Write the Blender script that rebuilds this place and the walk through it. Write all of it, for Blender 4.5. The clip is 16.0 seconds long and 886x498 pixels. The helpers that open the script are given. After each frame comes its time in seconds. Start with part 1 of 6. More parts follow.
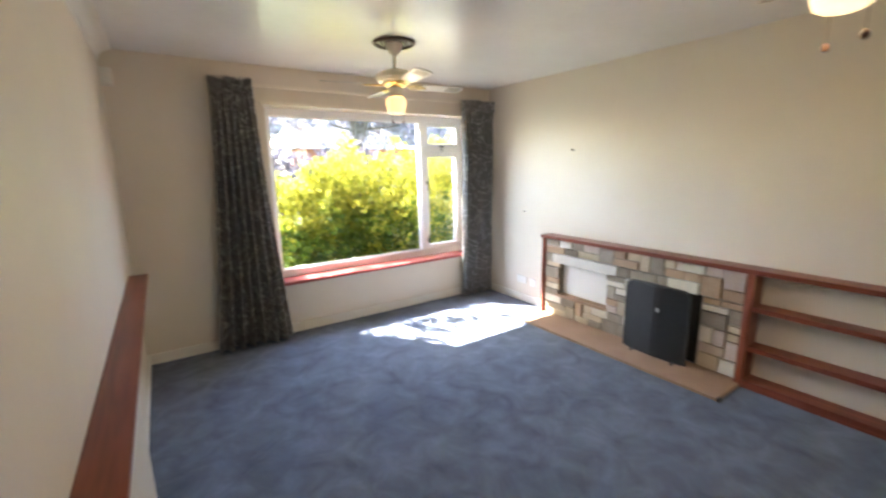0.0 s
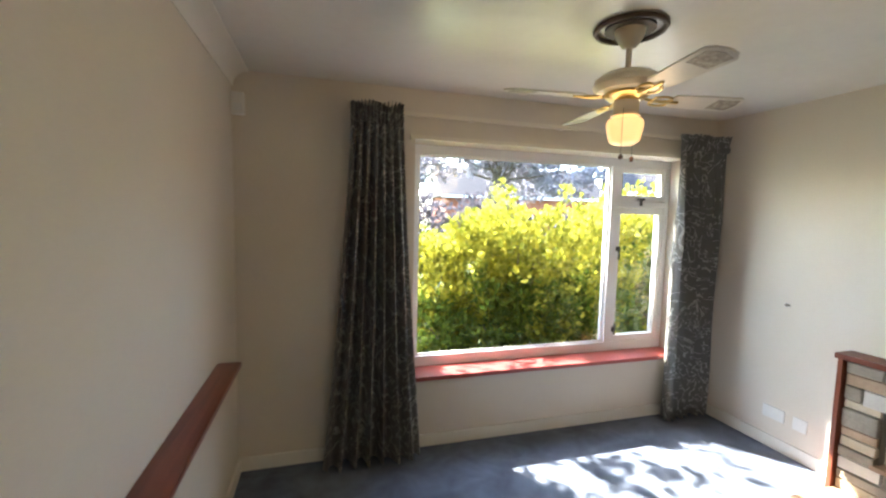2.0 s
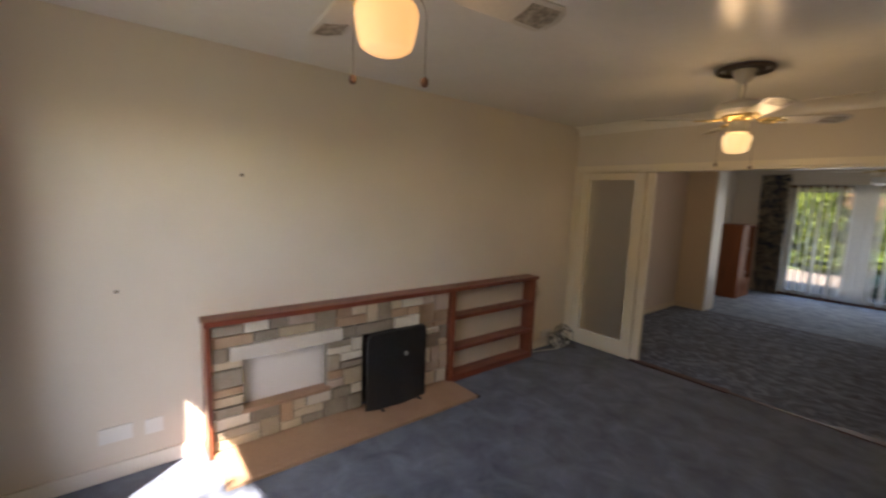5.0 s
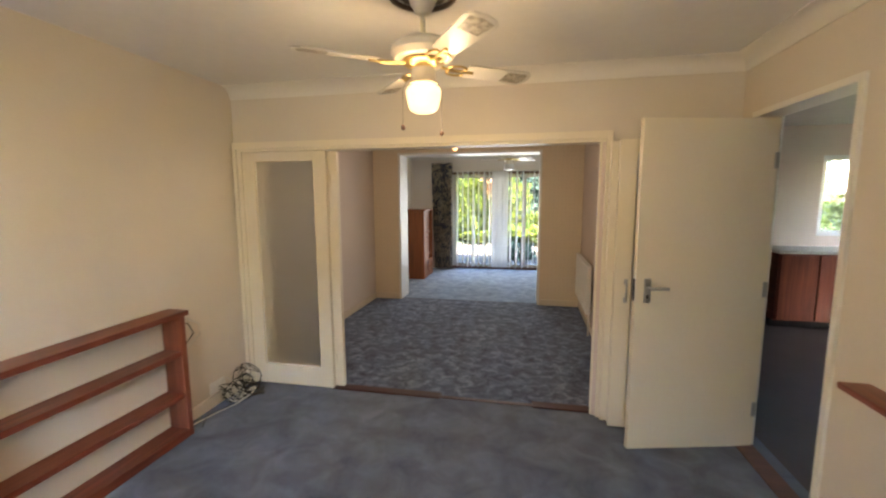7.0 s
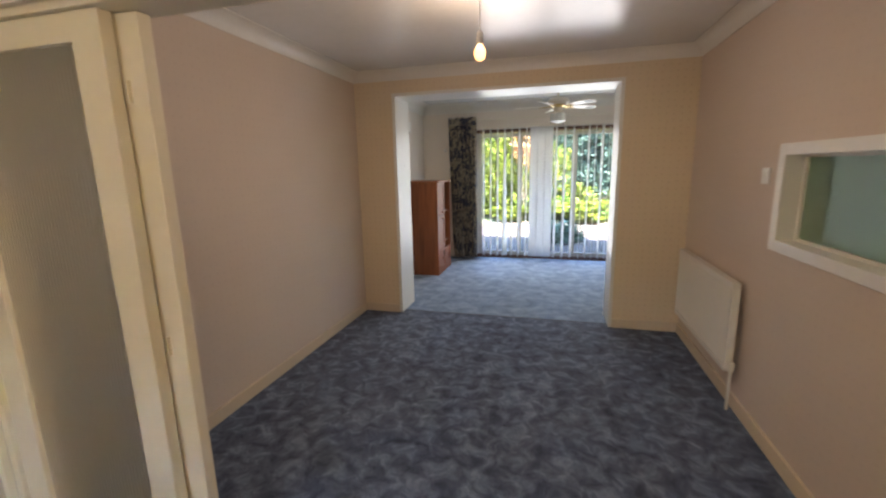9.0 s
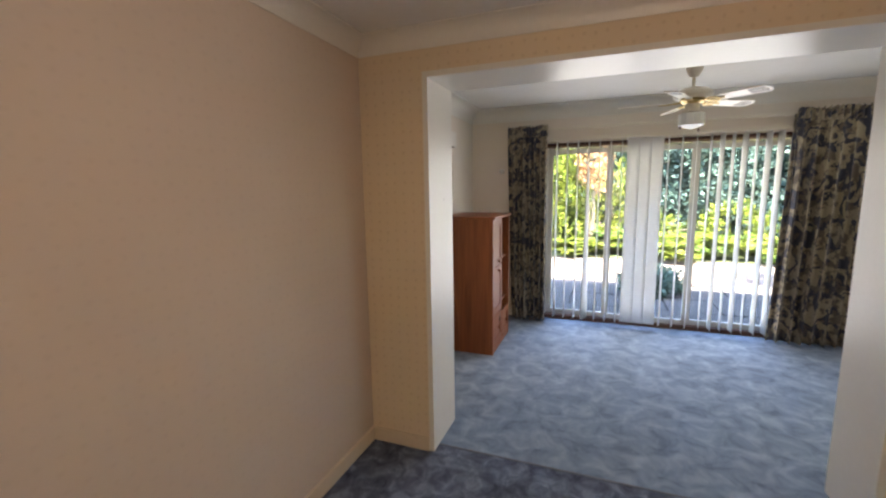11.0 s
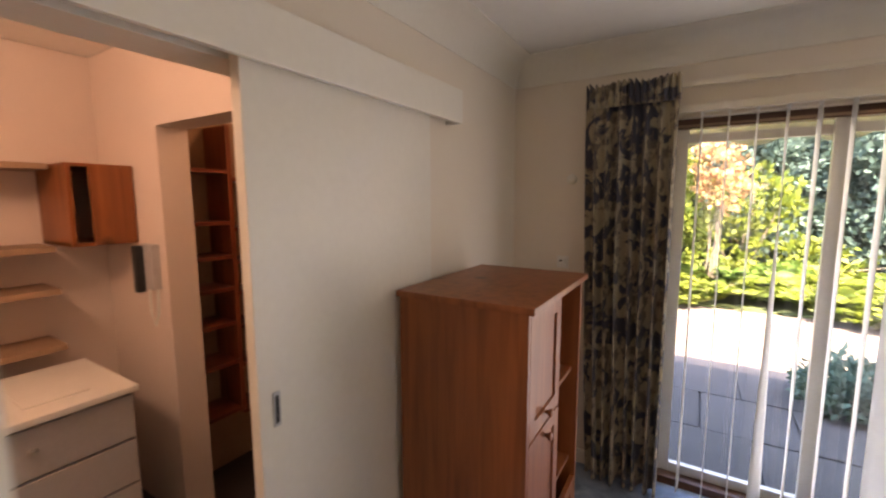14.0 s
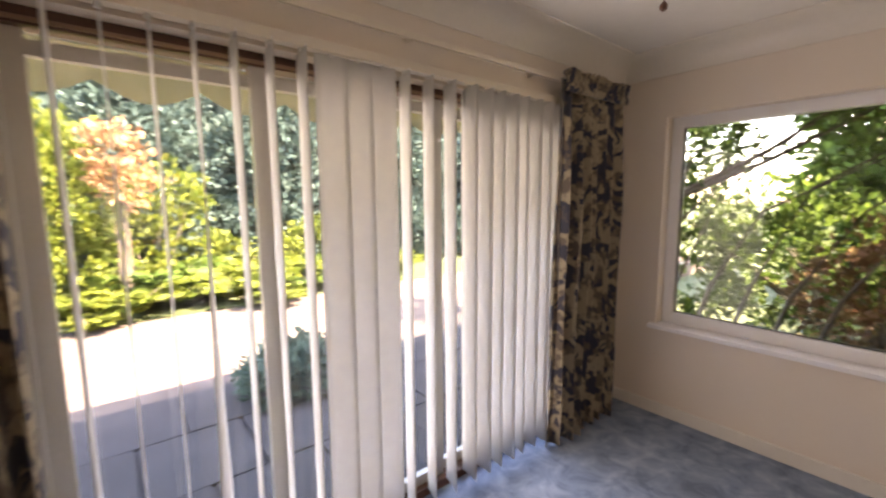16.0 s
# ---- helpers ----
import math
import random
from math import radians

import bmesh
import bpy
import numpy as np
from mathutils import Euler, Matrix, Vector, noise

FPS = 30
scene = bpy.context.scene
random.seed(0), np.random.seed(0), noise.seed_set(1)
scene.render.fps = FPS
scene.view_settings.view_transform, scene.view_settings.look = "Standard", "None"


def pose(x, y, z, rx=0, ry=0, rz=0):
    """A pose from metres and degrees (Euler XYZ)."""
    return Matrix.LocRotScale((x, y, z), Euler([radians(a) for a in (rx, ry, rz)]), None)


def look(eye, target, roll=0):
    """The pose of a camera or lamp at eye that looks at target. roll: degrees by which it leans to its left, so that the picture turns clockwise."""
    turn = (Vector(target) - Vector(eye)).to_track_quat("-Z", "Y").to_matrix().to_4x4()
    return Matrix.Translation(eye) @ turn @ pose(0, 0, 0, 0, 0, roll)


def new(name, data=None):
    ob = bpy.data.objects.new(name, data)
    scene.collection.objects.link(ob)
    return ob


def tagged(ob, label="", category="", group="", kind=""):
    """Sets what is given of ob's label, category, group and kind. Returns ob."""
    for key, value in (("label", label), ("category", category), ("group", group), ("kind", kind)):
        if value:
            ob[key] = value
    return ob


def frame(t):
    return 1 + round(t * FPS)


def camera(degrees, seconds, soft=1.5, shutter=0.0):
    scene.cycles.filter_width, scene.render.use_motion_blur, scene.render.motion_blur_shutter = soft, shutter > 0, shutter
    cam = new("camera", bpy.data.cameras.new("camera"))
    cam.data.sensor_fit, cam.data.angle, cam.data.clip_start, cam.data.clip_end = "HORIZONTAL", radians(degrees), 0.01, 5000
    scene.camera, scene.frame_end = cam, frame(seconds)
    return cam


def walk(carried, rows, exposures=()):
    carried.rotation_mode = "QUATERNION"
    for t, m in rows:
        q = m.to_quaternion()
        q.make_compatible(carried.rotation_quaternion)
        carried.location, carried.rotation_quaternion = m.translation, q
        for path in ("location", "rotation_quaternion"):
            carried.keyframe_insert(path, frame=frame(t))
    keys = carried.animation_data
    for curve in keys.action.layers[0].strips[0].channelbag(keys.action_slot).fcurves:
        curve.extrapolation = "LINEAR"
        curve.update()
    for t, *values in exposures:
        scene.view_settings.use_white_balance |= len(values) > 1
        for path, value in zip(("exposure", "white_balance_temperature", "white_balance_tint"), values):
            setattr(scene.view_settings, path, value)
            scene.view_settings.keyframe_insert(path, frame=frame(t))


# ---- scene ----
cam = camera(93.8, 16.0, soft=2.2, shutter=0.35)
PATH = [
    (0, (0.432, 0.765, 1.55), (1.525, 2.391, 1.151), -1.0),
    (0.5, (0.459, 0.87, 1.576), (1.147, 2.725, 1.282), 0.1),
    (1, (0.499, 1.089, 1.593), (0.999, 3.014, 1.379), 0.9),
    (1.5, (0.588, 1.502, 1.616), (1.083, 3.432, 1.442), 1.4),
    (2, (0.675, 2.015, 1.599), (1.233, 3.929, 1.431), 1.3),
    (2.5, (0.694, 2.566, 1.594), (1.56, 4.364, 1.464), 1.1),
    (3, (0.752, 3.051, 1.586), (2.06, 4.559, 1.481), 1.0),
    (3.5, (0.833, 3.499, 1.59), (2.591, 4.442, 1.442), 1.2),
    (4, (0.873, 3.845, 1.59), (2.853, 4.021, 1.368), 1.7),
    (4.5, (0.953, 3.968, 1.576), (2.849, 3.381, 1.33), 2.0),
    (5, (1.032, 4.049, 1.588), (2.572, 2.797, 1.338), 2.3),
    (7.3, (1.55, 2.613, 1.537), (1.906, 0.662, 1.283), -0.5),
    (7.5, (1.61, 2.39, 1.514), (1.953, 0.436, 1.254), -0.6),
    (8, (1.731, 1.861, 1.515), (2.058, -0.089, 1.214), -0.9),
    (8.5, (1.822, 1.357, 1.496), (2.162, -0.584, 1.151), -1.0),
    (9, (1.822, 0.873, 1.475), (2.333, -1.023, 1.093), -1.2),
    (9.5, (1.907, 0.426, 1.5), (2.566, -1.422, 1.111), -1.3),
    (10, (2.083, -0.018, 1.54), (2.865, -1.823, 1.18), -1.5),
    (10.2, (2.151, -0.188, 1.545), (2.954, -1.989, 1.213), -1.5),
    (12.3, (2.873, -2.143, 1.603), (3.396, -4.054, 1.326), -0.2),
    (12.5, (2.914, -2.328, 1.604), (3.484, -4.225, 1.328), 0.2),
    (13, (2.906, -2.714, 1.635), (3.765, -4.501, 1.378), 0.2),
    (13.5, (2.866, -3.069, 1.661), (3.962, -4.723, 1.411), 0.4),
    (14, (2.911, -3.329, 1.645), (3.952, -5.02, 1.407), -0.2),
    (14.5, (2.963, -3.601, 1.637), (3.518, -5.504, 1.364), -0.4),
    (15, (2.955, -3.87, 1.613), (2.805, -5.844, 1.325), -0.1),
    (15.5, (2.913, -4.095, 1.532), (2.13, -5.92, 1.292), -0.6),
    (16, (2.841, -4.3, 1.537), (1.591, -5.843, 1.293), -0.4),
]
EXPOSURE = [(0, 5.3, 6350, 10), (0.5, 5.05, 6450, 10), (1.5, 4.75, 6500, 8), (2.5, 4.5, 6500, 7), (3, 4.3, 6400, 6), (3.5, 4.1, 6450, 6), (4.2, 3.85, 7300, 14), (5, 4.1, 7400, 18),
            (7.3, 5.55, 6900, 13), (8.5, 5.4, 6300, 11), (9.2, 5.45, 6700, 16), (10, 5.5, 6600, 16), (12.3, 5.2, 8300, 28), (13, 5.12, 8800, 36), (14, 5.27, 8400, 28), (15, 5.25, 8500, 30), (16, 5.05, 8800, 32)]
walk(cam, [(t, look(e, g, r)) for t, e, g, r in PATH], EXPOSURE)
SKY, SUN, GLOW = 0.11, 2.35, 0.055
LAMPS = (0.22, 0.50, 0.30, 0.70)
DAYLIGHT = (0.45, 0.62, 0.08, 0.30)

# ---------- light ----------
SUN_FROM = Vector((-0.54, 0.71, 1.0)).normalized()
world = bpy.data.worlds.new("sky")
scene.world = world
world.use_nodes = True
wt = world.node_tree
sky = wt.nodes.new("ShaderNodeTexSky")
sky.sky_type = "NISHITA"
sky.sun_disc = False
sky.sun_elevation = math.asin(SUN_FROM.z)
sky.sun_rotation = math.atan2(SUN_FROM.x, SUN_FROM.y)
wt.links.new(sky.outputs[0], wt.nodes["Background"].inputs[0])
wt.nodes["Background"].inputs[1].default_value = SKY
sun = new("sun", bpy.data.lights.new("sun", "SUN"))
sun.data.energy, sun.data.angle, sun.data.color = SUN, radians(0.6), (1.0, 0.94, 0.84)
sun.matrix_world = look(SUN_FROM * 30, (0, 0, 0))


def sky_lamp(name, place, target, width, height, watts, color):
    """Daylight that comes in through a window's opening."""
    l = new(name, bpy.data.lights.new(name, "AREA"))
    l.data.shape, l.data.size, l.data.size_y = "RECTANGLE", width, height
    l.data.energy, l.data.color = watts, color
    l.matrix_world = look(place, target)
    return l


sky_lamp("patio_daylight", (1.84, -5.895, 1.05), (1.84, -3.0, 1.05), 2.2, 1.85, DAYLIGHT[0], (0.90, 0.95, 1.0))
sky_lamp("blind_daylight", (1.84, -5.755, 1.05), (1.84, -3.0, 1.05), 2.15, 1.85, DAYLIGHT[1], (0.90, 0.95, 1.0))
sky_lamp("side_daylight", (-0.17, -4.83, 1.36), (2.0, -4.83, 1.36), 1.3, 1.2, DAYLIGHT[2], (0.92, 0.97, 1.0))
sky_lamp("front_daylight", (2.29, 4.84, 1.28), (2.29, 2.0, 1.0), 1.9, 1.35, DAYLIGHT[3], (0.95, 0.98, 1.0))


# ---------- materials ----------
def nodes_of(name):
    m = bpy.data.materials.new(name)
    m.use_nodes = True
    return m, m.node_tree, m.node_tree.nodes["Principled BSDF"]


def surface(name, a, b, rough=0.6, scale=3.0, fine=60.0, bump=0.15, dist=0.003, metal=0.0, stretch=(1, 1, 1), spread=0.5, c=None, random_tint=0.0, island=False, spec=0.5):
    """A painted, woven or mineral surface: two colours mixed by coarse and fine noise, with fine relief."""
    m, t, p = nodes_of(name)
    N, L = t.nodes.new, t.links.new
    co = N("ShaderNodeTexCoord")
    mp = N("ShaderNodeMapping")
    mp.inputs["Scale"].default_value = stretch
    L(co.outputs["Object"], mp.inputs[0])
    n1 = N("ShaderNodeTexNoise")
    n1.inputs["Scale"].default_value, n1.inputs["Detail"].default_value = scale, 6
    n2 = N("ShaderNodeTexNoise")
    n2.inputs["Scale"].default_value, n2.inputs["Detail"].default_value = fine, 3
    for n in (n1, n2):
        L(mp.outputs[0], n.inputs["Vector"])
    mixf = N("ShaderNodeMath")
    mixf.operation = "MULTIPLY_ADD"
    mixf.inputs[1].default_value = 0.35
    L(n2.outputs["Fac"], mixf.inputs[0])
    mul = N("ShaderNodeMath")
    mul.operation = "MULTIPLY"
    mul.inputs[1].default_value = 0.65
    L(n1.outputs["Fac"], mul.inputs[0])
    L(mul.outputs[0], mixf.inputs[2])
    ramp = N("ShaderNodeValToRGB")
    r = ramp.color_ramp
    r.elements[0].position, r.elements[1].position = 0.5 - spread / 2, 0.5 + spread / 2
    r.elements[0].color, r.elements[1].color = (*a, 1), (*b, 1)
    if c:
        e = r.elements.new(0.5)
        e.color = (*c, 1)
    L(mixf.outputs[0], ramp.inputs[0])
    out = ramp.outputs[0]
    if random_tint:
        if island:
            rnd = N("ShaderNodeNewGeometry").outputs["Random Per Island"]
        else:
            rnd = N("ShaderNodeObjectInfo").outputs["Random"]
        hsv = N("ShaderNodeHueSaturation")
        rng = N("ShaderNodeMapRange")
        rng.inputs["To Min"].default_value, rng.inputs["To Max"].default_value = 1 - random_tint, 1 + random_tint
        L(rnd, rng.inputs[0])
        L(rng.outputs[0], hsv.inputs["Value"])
        L(out, hsv.inputs["Color"])
        out = hsv.outputs[0]
    L(out, p.inputs["Base Color"])
    p.inputs["Roughness"].default_value, p.inputs["Metallic"].default_value = rough, metal
    p.inputs["Specular IOR Level"].default_value = spec
    if bump:
        bp = N("ShaderNodeBump")
        bp.inputs["Strength"].default_value, bp.inputs["Distance"].default_value = bump, dist
        L(n2.outputs["Fac"], bp.inputs["Height"])
        L(bp.outputs[0], p.inputs["Normal"])
    return m


def carpet(name, dark, mid, light, scale, twist, spread, spec=0.12):
    """Cut pile with soft leafy mottling, trodden patches and a fine tuft relief."""
    m, t, p = nodes_of(name)
    N, L = t.nodes.new, t.links.new
    co = N("ShaderNodeTexCoord")
    n1, n2, n3 = N("ShaderNodeTexNoise"), N("ShaderNodeTexNoise"), N("ShaderNodeTexNoise")
    for n, sc, det, rg, tw in ((n1, scale, 5, 0.62, twist), (n2, 1.3, 4, 0.6, 0.8), (n3, 260, 2, 0.5, 0)):
        n.inputs["Scale"].default_value, n.inputs["Detail"].default_value = sc, det
        n.inputs["Roughness"].default_value, n.inputs["Distortion"].default_value = rg, tw
        L(co.outputs["Object"], n.inputs["Vector"])
    add = N("ShaderNodeMath")
    add.operation = "MULTIPLY_ADD"
    add.inputs[1].default_value = 0.30
    L(n2.outputs["Fac"], add.inputs[0])
    L(n1.outputs["Fac"], add.inputs[2])
    add2 = N("ShaderNodeMath")
    add2.operation = "MULTIPLY_ADD"
    add2.inputs[1].default_value = 0.22
    L(n3.outputs["Fac"], add2.inputs[0])
    L(add.outputs[0], add2.inputs[2])
    ramp = N("ShaderNodeValToRGB")
    e = ramp.color_ramp.elements
    e[0].position, e[1].position = 0.76 - spread / 2, 0.76 + spread / 2
    e[0].color, e[1].color = (*dark, 1), (*light, 1)
    k = e.new(0.76)
    k.color = (*mid, 1)
    L(add2.outputs[0], ramp.inputs[0])
    L(ramp.outputs[0], p.inputs["Base Color"])
    p.inputs["Roughness"].default_value, p.inputs["Specular IOR Level"].default_value = 0.95, spec
    p.inputs["Sheen Weight"].default_value = 0.15
    bp = N("ShaderNodeBump")
    bp.inputs["Strength"].default_value, bp.inputs["Distance"].default_value = 0.8, 0.006
    L(add2.outputs[0], bp.inputs["Height"])
    L(bp.outputs[0], p.inputs["Normal"])
    return m


def wallpaper(name, a, b, motif, size=0.055, print_weight=0.24):
    """Embossed paper with rows of small sprigs."""
    m, t, p = nodes_of(name)
    N, L = t.nodes.new, t.links.new
    co = N("ShaderNodeTexCoord")
    sep = N("ShaderNodeSeparateXYZ")
    L(co.outputs["Object"], sep.inputs[0])
    add = N("ShaderNodeMath")
    L(sep.outputs[0], add.inputs[0])
    L(sep.outputs[1], add.inputs[1])
    com = N("ShaderNodeCombineXYZ")
    L(add.outputs[0], com.inputs[0])
    L(sep.outputs[2], com.inputs[1])
    v = N("ShaderNodeTexVoronoi")
    v.voronoi_dimensions = "2D"
    v.inputs["Scale"].default_value, v.inputs["Randomness"].default_value = 1 / size, 0.25
    L(com.outputs[0], v.inputs["Vector"])
    warp = N("ShaderNodeTexNoise")
    warp.inputs["Scale"].default_value = 90
    L(co.outputs["Object"], warp.inputs["Vector"])
    sub = N("ShaderNodeMath")
    sub.operation = "MULTIPLY_ADD"
    sub.inputs[1].default_value = 0.35
    L(warp.outputs["Fac"], sub.inputs[0])
    L(v.outputs["Distance"], sub.inputs[2])
    ramp = N("ShaderNodeValToRGB")
    ramp.color_ramp.elements[0].position, ramp.color_ramp.elements[1].position = 0.27, 0.36
    ramp.color_ramp.elements[0].color, ramp.color_ramp.elements[1].color = (1, 1, 1, 1), (0, 0, 0, 1)
    L(sub.outputs[0], ramp.inputs[0])
    n1 = N("ShaderNodeTexNoise")
    n1.inputs["Scale"].default_value, n1.inputs["Detail"].default_value = 1.6, 5
    L(co.outputs["Object"], n1.inputs["Vector"])
    base = N("ShaderNodeMix")
    base.data_type = "RGBA"
    base.inputs["A"].default_value, base.inputs["B"].default_value = (*a, 1), (*b, 1)
    L(n1.outputs["Fac"], base.inputs["Factor"])
    top = N("ShaderNodeMix")
    top.data_type = "RGBA"
    top.inputs["B"].default_value = (*motif, 1)
    L(base.outputs["Result"], top.inputs["A"])
    half = N("ShaderNodeMath")
    half.operation = "MULTIPLY"
    half.inputs[1].default_value = print_weight
    L(ramp.outputs[0], half.inputs[0])
    L(half.outputs[0], top.inputs["Factor"])
    L(top.outputs["Result"], p.inputs["Base Color"])
    bp = N("ShaderNodeBump")
    bp.inputs["Strength"].default_value, bp.inputs["Distance"].default_value = 0.3, 0.002
    L(warp.outputs["Fac"], bp.inputs["Height"])
    L(bp.outputs[0], p.inputs["Normal"])
    p.inputs["Roughness"].default_value = 0.8
    return m


def pane_glass(name, tint=(1, 1, 1), rough=0.0, gloss=1.0):
    m = bpy.data.materials.new(name)
    m.use_nodes = True
    t = m.node_tree
    t.nodes.remove(t.nodes["Principled BSDF"])
    N, L = t.nodes.new, t.links.new
    tr, gl, mx, fr = N("ShaderNodeBsdfTransparent"), N("ShaderNodeBsdfGlossy"), N("ShaderNodeMixShader"), N("ShaderNodeLayerWeight")
    tr.inputs[0].default_value = (*tint, 1)
    gl.inputs["Roughness"].default_value = rough
    pw, ma = N("ShaderNodeMath"), N("ShaderNodeMath")
    pw.operation, ma.operation = "POWER", "MULTIPLY_ADD"
    pw.inputs[1].default_value = 4.0
    ma.inputs[1].default_value, ma.inputs[2].default_value = 0.7 * gloss, 0.035 * gloss
    L(fr.outputs["Facing"], pw.inputs[0])
    L(pw.outputs[0], ma.inputs[0])
    L(ma.outputs[0], mx.inputs[0])
    L(tr.outputs[0], mx.inputs[1])
    L(gl.outputs[0], mx.inputs[2])
    L(mx.outputs[0], t.nodes["Material Output"].inputs[0])
    return m


def frosted(name, tint, rough=0.28):
    m, t, p = nodes_of(name)
    p.inputs["Base Color"].default_value = (*tint, 1)
    p.inputs["Transmission Weight"].default_value = 0.95
    p.inputs["Roughness"].default_value = rough
    N, L = t.nodes.new, t.links.new
    co, w, bp = N("ShaderNodeTexCoord"), N("ShaderNodeTexWave"), N("ShaderNodeBump")
    w.inputs["Scale"].default_value = 22
    L(co.outputs["Object"], w.inputs["Vector"])
    bp.inputs["Strength"].default_value, bp.inputs["Distance"].default_value = 0.6, 0.003
    L(w.outputs["Fac"], bp.inputs["Height"])
    L(bp.outputs[0], p.inputs["Normal"])
    return m


def cloth(name, ground, marks, scale, lo, hi, swirl=0.0, translucent=0.0, marks2=None):
    """Printed curtain fabric: blotches or scrolls on a ground."""
    m, t, p = nodes_of(name)
    N, L = t.nodes.new, t.links.new
    co = N("ShaderNodeTexCoord")
    n = N("ShaderNodeTexNoise")
    n.inputs["Scale"].default_value, n.inputs["Detail"].default_value, n.inputs["Distortion"].default_value = scale, 2, swirl
    L(co.outputs["Object"], n.inputs["Vector"])
    ramp = N("ShaderNodeValToRGB")
    e = ramp.color_ramp.elements
    e[0].position, e[1].position = lo, hi
    e[0].color, e[1].color = (*ground, 1), (*marks, 1)
    if swirl > 1:
        q = ramp.color_ramp.elements.new(min(hi + (hi - lo), 0.98))
        q.color = (*ground, 1)
    L(n.outputs["Fac"], ramp.inputs[0])
    out = ramp.outputs[0]
    if marks2:
        n2 = N("ShaderNodeTexNoise")
        n2.inputs["Scale"].default_value, n2.inputs["Detail"].default_value = scale * 1.7, 3
        mp = N("ShaderNodeMapping")
        mp.inputs["Location"].default_value = (3.1, 7.7, 1.3)
        L(co.outputs["Object"], mp.inputs[0])
        L(mp.outputs[0], n2.inputs["Vector"])
        r2 = N("ShaderNodeValToRGB")
        r2.color_ramp.elements[0].position, r2.color_ramp.elements[1].position = 0.52, 0.6
        L(n2.outputs["Fac"], r2.inputs[0])
        mx = N("ShaderNodeMix")
        mx.data_type = "RGBA"
        mx.inputs["B"].default_value = (*marks2, 1)
        L(out, mx.inputs["A"])
        L(r2.outputs[0], mx.inputs["Factor"])
        out = mx.outputs["Result"]
    L(out, p.inputs["Base Color"])
    p.inputs["Roughness"].default_value = 0.85
    p.inputs["Sheen Weight"].default_value = 0.2
    fine = N("ShaderNodeTexNoise")
    fine.inputs["Scale"].default_value = 300
    L(co.outputs["Object"], fine.inputs["Vector"])
    bp = N("ShaderNodeBump")
    bp.inputs["Strength"].default_value, bp.inputs["Distance"].default_value = 0.2, 0.001
    L(fine.outputs["Fac"], bp.inputs["Height"])
    L(bp.outputs[0], p.inputs["Normal"])
    if translucent:
        tl, mx = N("ShaderNodeBsdfTranslucent"), N("ShaderNodeMixShader")
        L(out, tl.inputs[0])
        mx.inputs[0].default_value = translucent
        L(p.outputs[0], mx.inputs[1])
        L(tl.outputs[0], mx.inputs[2])
        L(mx.outputs[0], t.nodes["Material Output"].inputs[0])
    return m


def leaf_mat(name, dark, light, trans=0.4):
    m, t, p = nodes_of(name)
    N, L = t.nodes.new, t.links.new
    geo, ramp = N("ShaderNodeNewGeometry"), N("ShaderNodeValToRGB")
    ramp.color_ramp.elements[0].color, ramp.color_ramp.elements[1].color = (*dark, 1), (*light, 1)
    L(geo.outputs["Random Per Island"], ramp.inputs[0])
    L(ramp.outputs[0], p.inputs["Base Color"])
    p.inputs["Roughness"].default_value = 0.6
    p.inputs["Specular IOR Level"].default_value = 0.2
    tl, mx = N("ShaderNodeBsdfTranslucent"), N("ShaderNodeMixShader")
    L(ramp.outputs[0], tl.inputs[0])
    mx.inputs[0].default_value = trans
    L(p.outputs[0], mx.inputs[1])
    L(tl.outputs[0], mx.inputs[2])
    L(mx.outputs[0], t.nodes["Material Output"].inputs[0])
    return m


